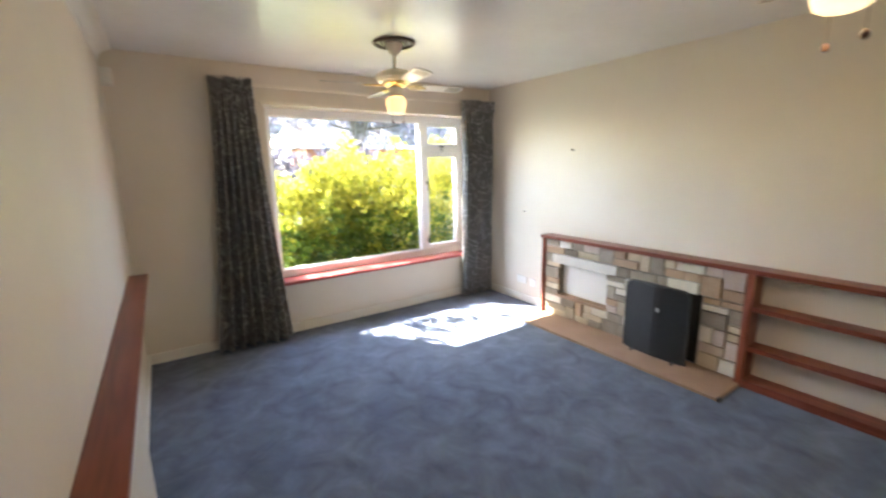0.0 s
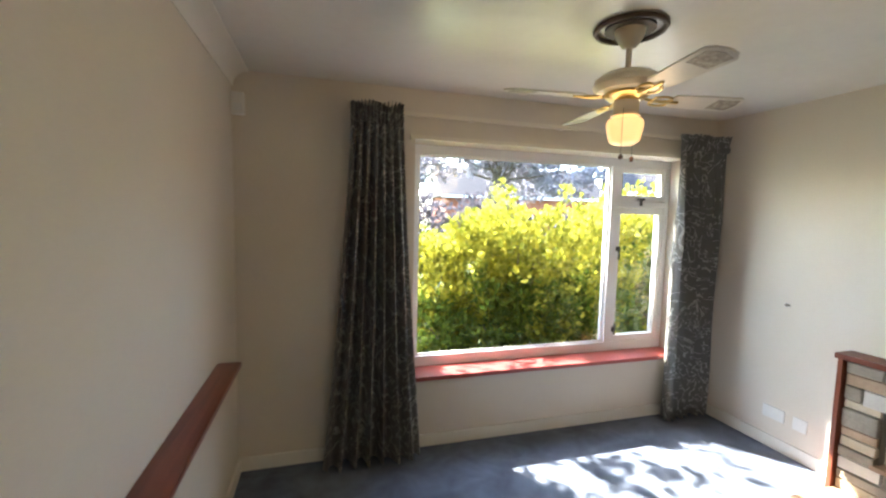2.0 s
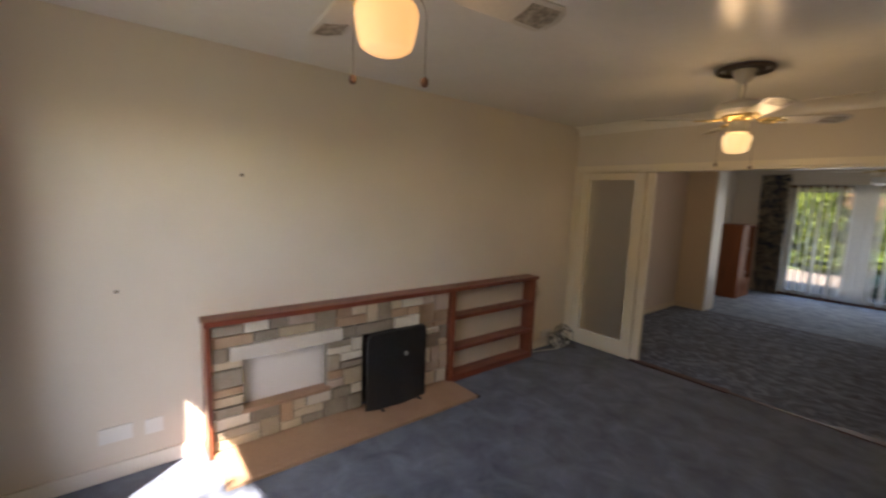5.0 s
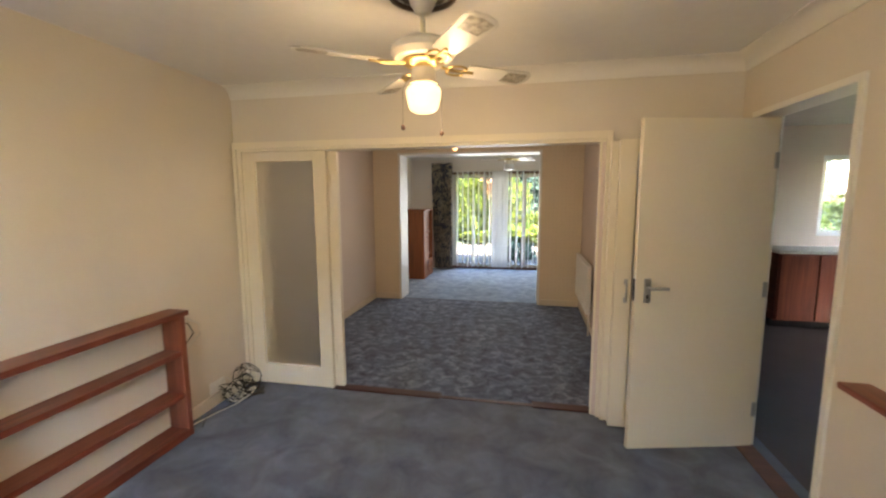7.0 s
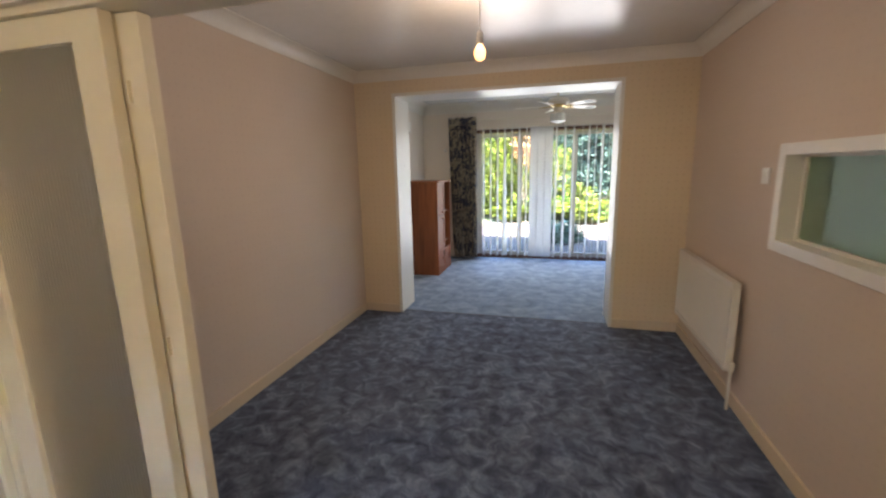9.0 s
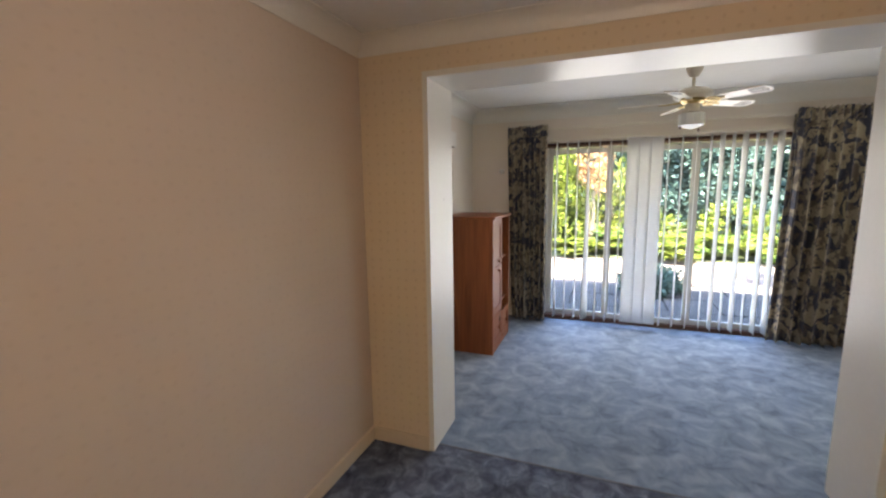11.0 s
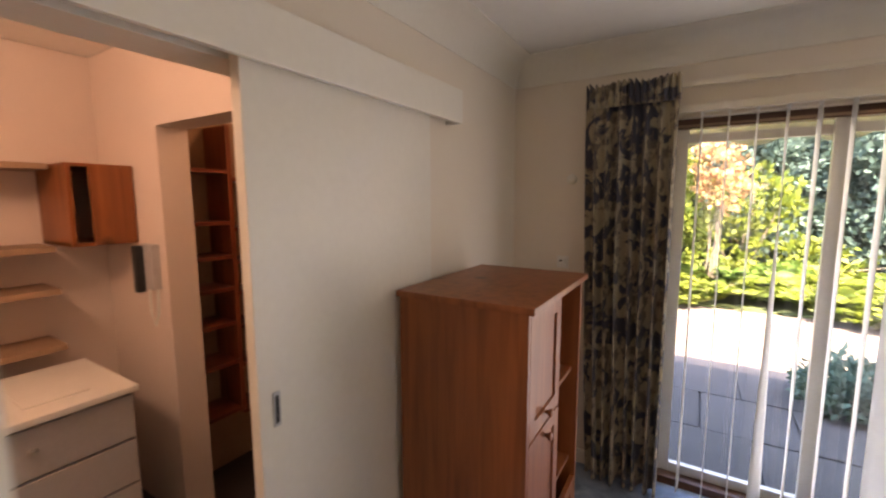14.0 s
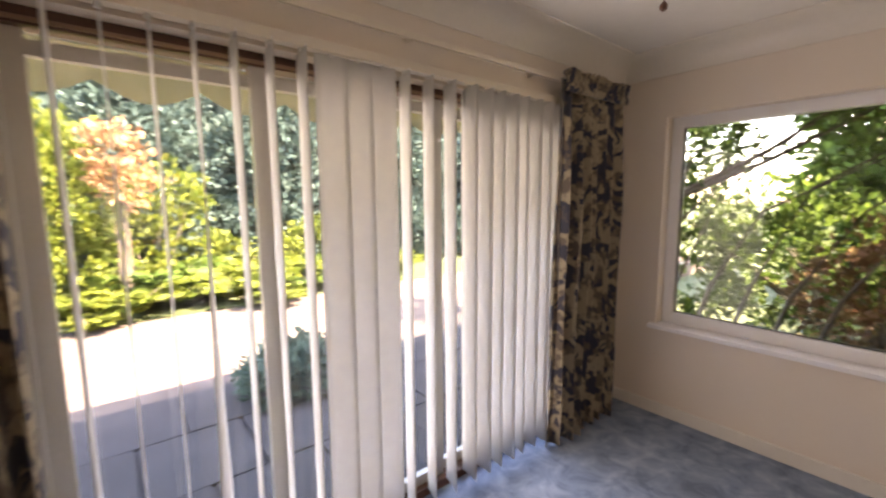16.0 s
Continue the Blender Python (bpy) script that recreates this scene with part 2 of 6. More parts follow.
def wood(name, a, b, rough=0.4, axis=2, scale=1.0, knots=False):
    m, t, p = nodes_of(name)
    N, L = t.nodes.new, t.links.new
    co, mp = N("ShaderNodeTexCoord"), N("ShaderNodeMapping")
    s = [14 * scale, 14 * scale, 14 * scale]
    s[axis] = 0.9 * scale
    mp.inputs["Scale"].default_value = s
    L(co.outputs["Object"], mp.inputs[0])
    n = N("ShaderNodeTexNoise")
    n.inputs["Scale"].default_value, n.inputs["Detail"].default_value, n.inputs["Distortion"].default_value = 2.2, 8, 0.6
    L(mp.outputs[0], n.inputs["Vector"])
    ramp = N("ShaderNodeValToRGB")
    ramp.color_ramp.elements[0].position, ramp.color_ramp.elements[1].position = 0.3, 0.7
    ramp.color_ramp.elements[0].color, ramp.color_ramp.elements[1].color = (*a, 1), (*b, 1)
    L(n.outputs["Fac"], ramp.inputs[0])
    out = ramp.outputs[0]
    if knots:
        v = N("ShaderNodeTexVoronoi")
        v.inputs["Scale"].default_value = 3.3
        mk = N("ShaderNodeMapping")
        mk.inputs["Scale"].default_value = (1, 1, 0.7)
        L(co.outputs["Object"], mk.inputs[0])
        L(mk.outputs[0], v.inputs["Vector"])
        r2 = N("ShaderNodeValToRGB")
        r2.color_ramp.elements[0].position, r2.color_ramp.elements[1].position = 0.04, 0.13
        r2.color_ramp.elements[0].color, r2.color_ramp.elements[1].color = (1, 1, 1, 1), (0, 0, 0, 1)
        L(v.outputs["Distance"], r2.inputs[0])
        mx = N("ShaderNodeMix")
        mx.data_type = "RGBA"
        mx.inputs["B"].default_value = (a[0] * 0.4, a[1] * 0.35, a[2] * 0.3, 1)
        L(out, mx.inputs["A"])
        L(r2.outputs[0], mx.inputs["Factor"])
        out = mx.outputs["Result"]
    L(out, p.inputs["Base Color"])
    p.inputs["Roughness"].default_value = rough
    bp = N("ShaderNodeBump")
    bp.inputs["Strength"].default_value, bp.inputs["Distance"].default_value = 0.12, 0.002
    L(n.outputs["Fac"], bp.inputs["Height"])
    L(bp.outputs[0], p.inputs["Normal"])
    return m


def glow(name, color, strength, base=(0.9, 0.8, 0.65)):
    m, t, p = nodes_of(name)
    p.inputs["Base Color"].default_value = (*base, 1)
    p.inputs["Emission Color"].default_value = (*color, 1)
    p.inputs["Emission Strength"].default_value = strength
    p.inputs["Roughness"].default_value = 0.25
    return m


M_WALL = surface("cream wall paint", (0.62, 0.56, 0.47), (0.72, 0.655, 0.56), 0.5, 1.3, 130, 0.12, 0.0015)
M_PINK = wallpaper("dusky pink wallpaper", (0.60, 0.495, 0.405), (0.66, 0.55, 0.455), (0.47, 0.37, 0.29), print_weight=0.13)
M_CREAM = wallpaper("honey cream wallpaper", (0.68, 0.55, 0.38), (0.74, 0.61, 0.43), (0.46, 0.33, 0.18))
M_BEIGE = surface("beige wall paint", (0.72, 0.645, 0.55), (0.79, 0.715, 0.625), 0.55, 1.2, 120, 0.2, 0.0015)
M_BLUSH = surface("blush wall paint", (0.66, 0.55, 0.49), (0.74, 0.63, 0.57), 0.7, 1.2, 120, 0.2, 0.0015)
M_CEIL = surface("glossy painted artex ceiling", (0.75, 0.74, 0.70), (0.84, 0.83, 0.79), 0.24, 2.2, 22, 0.07, 0.004, spec=0.6)
M_WHITE = surface("white gloss paint", (0.72, 0.69, 0.62), (0.80, 0.77, 0.70), 0.35, 1.5, 40, 0.06, 0.001)
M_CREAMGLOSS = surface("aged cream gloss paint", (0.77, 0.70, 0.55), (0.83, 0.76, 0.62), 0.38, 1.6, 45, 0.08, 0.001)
M_TAN = surface("tan cream gloss paint", (0.62, 0.51, 0.37), (0.70, 0.58, 0.43), 0.45, 1.6, 45, 0.08, 0.001)
M_UPVC = surface("white frame paint", (0.78, 0.79, 0.80), (0.84, 0.85, 0.86), 0.3, 2, 60, 0.04, 0.001)
M_CARPET = carpet("plain blue carpet", (0.066, 0.084, 0.125), (0.108, 0.132, 0.185), (0.155, 0.185, 0.25), 5.0, 0.5, 0.46)
# same carpet as the middle room; patio daylight and sheen are in these lighter colours
M_CARPETLIT = carpet("mottled blue carpet, daylight in colour", (0.108, 0.152, 0.222), (0.192, 0.262, 0.365), (0.30, 0.383, 0.505), 7.0, 0.7, 0.42)
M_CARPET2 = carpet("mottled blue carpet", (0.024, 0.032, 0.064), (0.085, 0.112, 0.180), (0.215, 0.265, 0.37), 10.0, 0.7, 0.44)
M_MAHOG = wood("red mahogany", (0.13, 0.030, 0.016), (0.24, 0.062, 0.032), 0.35, 1)
M_MAHOGZ = wood("red mahogany upright", (0.15, 0.036, 0.018), (0.27, 0.075, 0.035), 0.35, 2)
M_PINE = wood("stained pine", (0.17, 0.048, 0.014), (0.31, 0.095, 0.030), 0.42, 2, 0.8, True)
M_DARKWOOD = wood("dark brown timber", (0.07, 0.03, 0.018), (0.13, 0.055, 0.03), 0.5, 0)
M_TILE = surface("red sill tile paint", (0.30, 0.055, 0.05), (0.40, 0.085, 0.075), 0.38, 3, 50, 0.1, 0.001)
M_STONES = [
    surface("buff stone", (0.42, 0.335, 0.225), (0.57, 0.475, 0.345), 0.85, 9, 60, 0.7, 0.005, random_tint=0.18),
    surface("grey brown stone", (0.22, 0.185, 0.14), (0.36, 0.31, 0.245), 0.85, 8, 55, 0.7, 0.006, random_tint=0.22),
    surface("rusty tan stone", (0.30, 0.195, 0.12), (0.44, 0.31, 0.205), 0.85, 8, 55, 0.7, 0.006, random_tint=0.20),
    surface("pinkish stone", (0.42, 0.32, 0.26), (0.54, 0.44, 0.37), 0.85, 9, 60, 0.6, 0.005, random_tint=0.14),
    surface("pale cream stone", (0.52, 0.47, 0.39), (0.64, 0.59, 0.50), 0.85, 9, 60, 0.5, 0.004, random_tint=0.12),
]
M_PALESTONE = surface("pale dressed stone", (0.52, 0.48, 0.42), (0.64, 0.60, 0.54), 0.8, 6, 60, 0.4, 0.004)
M_MORTAR = surface("grey mortar", (0.20, 0.18, 0.15), (0.30, 0.27, 0.23), 0.9, 8, 90, 0.6, 0.004)
M_HEARTH = surface("tan hearth stone", (0.27, 0.165, 0.105), (0.38, 0.25, 0.165), 0.6, 4, 70, 0.2, 0.002)
M_PLASTER = surface("white niche plaster", (0.66, 0.63, 0.58), (0.74, 0.71, 0.66), 0.8, 4, 70, 0.3, 0.002)
M_BLACK = surface("black iron", (0.012, 0.012, 0.013), (0.03, 0.03, 0.032), 0.5, 6, 90, 0.2, 0.001)
M_SOOT = surface("sooty firebrick", (0.012, 0.011, 0.010), (0.04, 0.034, 0.03), 0.95, 5, 40, 0.6, 0.006)
M_BRASS = surface("aged brass", (0.55, 0.40, 0.16), (0.70, 0.54, 0.26), 0.3, 6, 60, 0.05, 0.001, metal=1.0)
M_STEEL = surface("brushed steel", (0.42, 0.42, 0.42), (0.55, 0.55, 0.54), 0.35, 6, 90, 0.05, 0.001, metal=1.0)
M_IVORY = surface("ivory enamel", (0.70, 0.64, 0.52), (0.77, 0.71, 0.60), 0.3, 3, 50, 0.03, 0.001)
M_BLADE = surface("pale limed blade", (0.46, 0.44, 0.38), (0.60, 0.58, 0.52), 0.35, 5, 70, 0.05, 0.001)
M_CANE = surface("cane pattern print", (0.16, 0.14, 0.11), (0.42, 0.38, 0.30), 0.5, 45, 160, 0.2, 0.001, spread=0.2)
M_ROSE = surface("brown ceiling ring", (0.07, 0.045, 0.03), (0.12, 0.08, 0.05), 0.5, 6, 60, 0.1, 0.001)
M_SHADE = glow("lit opal glass", (1.0, 0.52, 0.18), GLOW)
M_SHADE2 = glow("bright lit opal glass", (1.0, 0.66, 0.30), GLOW * 1.1)
M_OPAL = surface("unlit opal glass", (0.70, 0.72, 0.70), (0.78, 0.80, 0.78), 0.15, 4, 40, 0.0, 0.001)
M_BULB = glow("lit clear bulb", (1.0, 0.42, 0.13), GLOW * 2.2)
M_PLASTIC = surface("white plastic", (0.70, 0.69, 0.65), (0.78, 0.77, 0.73), 0.4, 5, 60, 0.03, 0.001)
M_CABLE = surface("black cable", (0.015, 0.015, 0.016), (0.03, 0.03, 0.03), 0.5, 8, 60, 0.0, 0.001)
M_CABLEW = surface("white cable", (0.55, 0.54, 0.50), (0.66, 0.65, 0.60), 0.5, 8, 60, 0.0, 0.001)
M_GLASS = pane_glass("window glass", (0.96, 0.98, 0.97))
M_HATCH = frosted("hammered hatch glass", (0.50, 0.72, 0.55), 0.42)
M_REED = frosted("reeded door glass", (0.72, 0.70, 0.64))
M_CURT1 = cloth("grey scroll curtain", (0.21, 0.205, 0.195), (0.66, 0.65, 0.62), 4.6, 0.50, 0.53, 3.0, translucent=0.4)
M_CURT2 = cloth("floral curtain", (0.42, 0.36, 0.25), (0.055, 0.060, 0.085), 8.0, 0.49, 0.54, 1.0, translucent=0.15, marks2=(0.17, 0.14, 0.11))
M_BLIND = cloth("ivory blind fabric", (0.80, 0.80, 0.79), (0.84, 0.84, 0.82), 20, 0.3, 0.7, translucent=0.44)
M_AWN = cloth("cream awning canvas", (0.46, 0.44, 0.31), (0.53, 0.50, 0.36), 10, 0.4, 0.6, translucent=0.4)
M_GOLD = leaf_mat("golden leaves", (0.20, 0.22, 0.02), (0.56, 0.50, 0.07), 0.5)
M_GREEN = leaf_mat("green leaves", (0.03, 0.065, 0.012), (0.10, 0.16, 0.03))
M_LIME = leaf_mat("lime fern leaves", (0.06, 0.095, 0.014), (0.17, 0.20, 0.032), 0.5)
M_FRESH = leaf_mat("fresh green leaves", (0.06, 0.11, 0.014), (0.19, 0.25, 0.03), 0.5)
M_DARKLEAF = leaf_mat("blue green conifer leaves", (0.030, 0.058, 0.048), (0.060, 0.100, 0.085), 0.3)
# pale grey-purple: distance haze is mixed into the far trees' leaf colour
M_HAZYCOPPER = leaf_mat("copper leaves", (0.24, 0.22, 0.25), (0.36, 0.33, 0.37), 0.45)
M_BLUEGREEN = leaf_mat("blue green broad leaves", (0.05, 0.10, 0.08), (0.11, 0.18, 0.14))
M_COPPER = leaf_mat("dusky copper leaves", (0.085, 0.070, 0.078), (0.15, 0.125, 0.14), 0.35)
M_RED = leaf_mat("red blossom", (0.20, 0.09, 0.05), (0.30, 0.20, 0.09), 0.3)
M_BARK = surface("bark", (0.06, 0.045, 0.03), (0.14, 0.11, 0.08), 0.9, 9, 60, 0.8, 0.01)
M_LAWN = surface("garden soil and grass", (0.03, 0.05, 0.014), (0.08, 0.10, 0.03), 0.95, 2.5, 60, 0.8, 0.02)
M_PAVE = surface("grey paving", (0.036, 0.034, 0.035), (0.066, 0.062, 0.063), 0.9, 4, 80, 0.4, 0.004, random_tint=0.10, spec=0.2)
M_PATH = surface("pink gravel", (0.075, 0.055, 0.044), (0.125, 0.098, 0.083), 0.9, 6, 110, 0.8, 0.008)
M_CONCRETE = surface("pale concrete", (0.26, 0.26, 0.27), (0.38, 0.38, 0.38), 0.85, 4, 80, 0.4, 0.004)
M_BRICK = surface("red brick", (0.26, 0.085, 0.05), (0.42, 0.16, 0.09), 0.85, 9, 70, 0.5, 0.004, random_tint=0.25)
M_ROOF = surface("slate grey roof tile", (0.035, 0.032, 0.036), (0.065, 0.058, 0.062), 0.8, 3, 40, 0.5, 0.01, stretch=(1, 1, 6), spec=0.1)
M_DARKFLOOR = surface("dark kitchen floor", (0.02, 0.016, 0.016), (0.05, 0.04, 0.04), 0.5, 3, 60, 0.1, 0.001)
M_GREYUNIT = surface("grey unit paint", (0.42, 0.40, 0.40), (0.52, 0.50, 0.50), 0.4, 2, 50, 0.05, 0.001)
M_ALU = surface("greyed aluminium", (0.46, 0.44, 0.40), (0.56, 0.54, 0.50), 0.4, 3, 60, 0.05, 0.001, metal=0.3)
M_MESH = surface("black spark mesh", (0.004, 0.004, 0.005), (0.018, 0.018, 0.019), 0.5, 60, 320, 0.6, 0.002)
M_SILL = wood("dark red threshold timber", (0.028, 0.007, 0.006), (0.052, 0.013, 0.011), 0.4, 0)
M_SEAM = surface("blue grey binding tape", (0.12, 0.14, 0.18), (0.18, 0.20, 0.25), 0.8, 9, 90, 0.2, 0.001)
M_GREYDK = surface("scuff grey", (0.16, 0.13, 0.10), (0.25, 0.21, 0.17), 0.8, 6, 60, 0.1, 0.001)


# ---------- mesh helpers ----------
def box(bm, x0, x1, y0, y1, z0, z1, bevel=0.0):
    x0, x1 = min(x0, x1), max(x0, x1)
    y0, y1 = min(y0, y1), max(y0, y1)
    m = Matrix.Translation(((x0 + x1) / 2, (y0 + y1) / 2, (z0 + z1) / 2)) @ Matrix.Diagonal((x1 - x0, y1 - y0, z1 - z0, 1))
    r = bmesh.ops.create_cube(bm, size=1, matrix=m)
    if bevel:
        es = list({e for v in r["verts"] for e in v.link_edges})
        bmesh.ops.bevel(bm, geom=es, offset=bevel, segments=2, affect="EDGES", profile=0.7)
    return bm


def boxes(*rows, bevel=0.0):
    bm = bmesh.new()
    for r in rows:
        box(bm, *r, bevel=bevel)
    return bm


def lathe(profile, segs=24, centre=(0, 0, 0)):
    bm = bmesh.new()
    rings = []
    for r, z in profile:
        rings.append([bm.verts.new((centre[0] + r * math.cos(a), centre[1] + r * math.sin(a), centre[2] + z)) for a in [2 * math.pi * i / segs for i in range(segs)]])
    for p, q in zip(rings, rings[1:]):
        for i in range(segs):
            j = (i + 1) % segs
            bm.faces.new((p[i], p[j], q[j], q[i]))
    for ring in (rings[0], rings[-1]):
        bm.faces.new(ring)
    bmesh.ops.recalc_face_normals(bm, faces=bm.faces)
    return bm


def tube(points, r, segs=8, close=False, bm=None):
    bm = bm or bmesh.new()
    pts = [Vector(p) for p in points]
    n = len(pts)
    rings = []
    for i, p in enumerate(pts):
        if close:
            d = pts[(i + 1) % n] - pts[i - 1]
        else:
            d = pts[min(i + 1, n - 1)] - pts[max(i - 1, 0)]
        d.normalize()
        up = Vector((0, 0, 1)) if abs(d.z) < 0.9 else Vector((1, 0, 0))
        a = d.cross(up).normalized()
        b = d.cross(a)
        rr = r[i] if isinstance(r, (list, tuple)) else r
        rings.append([bm.verts.new(p + rr * (math.cos(k * 2 * math.pi / segs) * a + math.sin(k * 2 * math.pi / segs) * b)) for k in range(segs)])
    last = n if close else n - 1
    for i in range(last):
        p, q = rings[i], rings[(i + 1) % n]
        for k in range(segs):
            j = (k + 1) % segs
            bm.faces.new((p[k], p[j], q[j], q[k]))
    if not close:
        bm.faces.new(rings[0])
        bm.faces.new(rings[-1])
    bmesh.ops.recalc_face_normals(bm, faces=bm.faces)
    return bm


def prism(outline, axis, a, b):
    """An outline of two coordinates drawn out along an axis from a to b."""
    bm = bmesh.new()
    def place(p, s):
        c = list(p)
        c.insert(axis, s)
        return bm.verts.new(c)
    v0 = [place(p, a) for p in outline]
    v1 = [place(p, b) for p in outline]
    n = len(outline)
    for i in range(n):
        j = (i + 1) % n
        bm.faces.new((v0[i], v0[j], v1[j], v1[i]))
    bm.faces.new(v0)
    bm.faces.new(v1)
    bmesh.ops.recalc_face_normals(bm, faces=bm.faces)
    return bm


def solid(name, bm, material, smooth=False):
    me = bpy.data.meshes.new(name)
    if smooth:
        for f in bm.faces:
            f.smooth = True
    bm.to_mesh(me)
    bm.free()
    me.materials.append(material)
    if smooth:
        me.set_sharp_from_angle(angle=radians(40))
    return new(name, me)


def structure(name, bm, material, label="", smooth=False):
    return tagged(solid(name, bm, material, smooth), label=label, kind="structure")


def thing(name, base, label, category, group="", kind=""):
    e = new(name)
    e.location = base
    e.empty_display_size = 0.1
    bpy.context.view_layer.update()
    return tagged(e, label, category, group, kind)


def part(name, bm, material, parent, label="", smooth=False):
    ob = solid(name, bm, material, smooth)
    ob.parent = parent
    off = Matrix.Translation(-parent.location) if parent.type == "EMPTY" else Matrix.Identity(4)
    ob.matrix_parent_inverse = off
    if label:
        ob["label"] = label
    return ob


def single(name, bm, material, label, category, group="", smooth=False):
    return tagged(solid(name, bm, material, smooth), label, category, group)

# ---------- structure ----------
H = 2.39          # ceiling height
H3 = 2.47         # ceiling height of the garden room
# living room: x 0.18..3.74, y -0.01..4.68; middle room: x 0.725..3.74, y -0.14..-3.0; garden room: x -0.10..3.93, y -3.33..-5.86
structure("floor_1", boxes((-0.02, 3.86, -0.06, 4.80, -0.12, 0.0)), M_CARPET, "plain dark blue worn carpet of the living room")
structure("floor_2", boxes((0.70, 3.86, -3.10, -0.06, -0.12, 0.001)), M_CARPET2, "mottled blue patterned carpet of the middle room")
structure("floor_3", boxes((-0.22, 4.02, -5.98, -3.10, -0.12, 0.0)), M_CARPETLIT, "mottled blue patterned carpet of the garden room, coloured lighter for daylight")
structure("floor_4", boxes((-3.2, 0.70, -3.02, 2.4, -0.12, -0.004), (0.50, 0.70, -0.14, 0.0, -0.12, -0.003)), M_DARKFLOOR, "dark vinyl kitchen floor")
structure("floor_5", boxes((4.02, 6.0, -5.6, -2.8, -0.12, -0.002)), M_DARKFLOOR, "dark utility room floor")
structure("trim_carpet_seam", boxes((1.29, 3.33, -3.111, -3.099, 0.0, 0.004)), M_SEAM, "thin grey carpet joining strip")

# living room walls
structure("wall_west", boxes((0.06, 0.18, 0.93, 4.68, 0, H), (0.06, 0.18, 0.17, 0.93, 2.0, H), (0.06, 0.18, -0.14, 0.17, 0, H)), M_WALL, "cream painted living room wall")
structure("wall_north", boxes((0.06, 1.25, 4.68, 4.96, 0, H + 0.1), (3.47, 3.86, 4.68, 4.96, 0, H + 0.1), (1.25, 3.47, 4.68, 4.96, 2.075, H + 0.1), (1.25, 3.47, 4.68, 4.96, -0.1, 0.47)), M_WALL, "cream painted wall with a wide window opening")
structure("wall_east", boxes((3.74, 3.86, -0.14, 4.68, 0, H)), M_WALL, "cream painted wall behind the stone fireplace")
structure("wall_divide", boxes((0.18, 0.965, -0.14, -0.01, 0, H), (3.715, 3.74, -0.14, -0.01, 0, H), (0.965, 3.715, -0.14, -0.01, 1.93, H)), M_WALL, "cream wall with a wide folding door opening")
# middle room walls
structure("wall_middle_east", boxes((3.74, 3.93, -3.03, -0.14, 0, H)), M_PINK, "dusky pink patterned wallpaper wall")
structure("wall_middle_west", boxes((0.60, 0.725, -3.03, -1.58, 0, H), (0.60, 0.725, -0.77, -0.14, 0, H), (0.60, 0.725, -1.58, -0.77, 0, 1.06), (0.60, 0.725, -1.58, -0.77, 1.53, H)), M_PINK, "dusky pink papered wall with a serving hatch")
structure("wall_arch", boxes((0.60, 1.30, -3.395, -3.03, 0, H), (3.33, 4.05, -3.395, -3.03, 0, H), (1.30, 3.33, -3.395, -3.03, 2.165, H), (0.60, 4.05, -3.395, -3.31, H, H3 + 0.03)), M_CREAM, "honey cream papered wall with a wide square arch")
structure("trim_arch", boxes((3.322, 3.352, -3.402, -3.026, 0, 2.155), (1.278, 1.308, -3.402, -3.026, 0, 2.155), (1.278, 3.352, -3.402, -3.026, 2.155, 2.185)), M_WHITE, "white painted lining of the arch")
# garden room walls
structure("wall_garden_east", boxes((3.93, 4.05, -5.86, -4.25, 0, H3 + 0.03), (3.93, 4.05, -4.25, -3.42, 2.02, H3 + 0.03), (3.93, 4.05, -3.42, -3.395, 0, H3 + 0.03)), M_BEIGE, "beige painted wall with a sliding door")
structure("wall_south", boxes((-0.35, 0.62, -6.08, -5.86, 0, H3 + 0.03), (3.06, 4.05, -6.08, -5.86, 0, H3 + 0.03), (0.62, 3.06, -6.08, -5.86, 2.06, H3 + 0.03)), M_BEIGE, "beige painted wall around the patio doors")
structure("wall_garden_west", boxes((-0.35, -0.10, -5.86, -5.56, 0, H3 + 0.03), (-0.35, -0.10, -4.10, -3.33, 0, H3 + 0.03), (-0.35, -0.10, -5.56, -4.10, 0, 0.64), (-0.35, -0.10, -5.56, -4.10, 2.06, H3 + 0.03)), M_BEIGE, "beige painted wall with a side window")
structure("wall_garden_north", boxes((-0.35, 0.60, -3.395, -3.21, 0, H3 + 0.03)), M_BEIGE, "beige painted short wall")
# kitchen beyond the hall door and hatch
structure("wall_kitchen", boxes((-3.2, -2.62, -3.14, -3.02, 0, H), (-2.05, -0.35, -3.14, -3.02, 0, H), (-0.35, 0.60, -3.21, -3.02, 0, H), (-2.62, -2.05, -3.14, -3.02, 0, 1.05), (-2.62, -2.05, -3.14, -3.02, 2.03, H),
                                (-3.32, -3.2, -3.14, -1.9, 0, H), (-3.32, -3.2, -0.4, 2.4, 0, H), (-3.32, -3.2, -1.9, -0.4, 0, 0.95), (-3.32, -3.2, -1.9, -0.4, 2.1, H), (-3.32, 0.06, 2.4, 2.52, 0, H)), M_BLUSH, "pale kitchen walls")
# utility room beyond the sliding door
structure("wall_utility", boxes((5.05, 5.75, -4.44, -4.30, 0, H), (4.05, 5.05, -4.44, -4.30, 1.985, H), (5.70, 5.82, -4.30, -2.9, 0, H), (4.05, 5.82, -2.9, -2.78, 0, H), (5.36, 5.48, -5.6, -4.44, 0, H), (4.05, 5.04, -5.72, -5.6, 0, H)), M_BLUSH, "blush painted utility room walls")

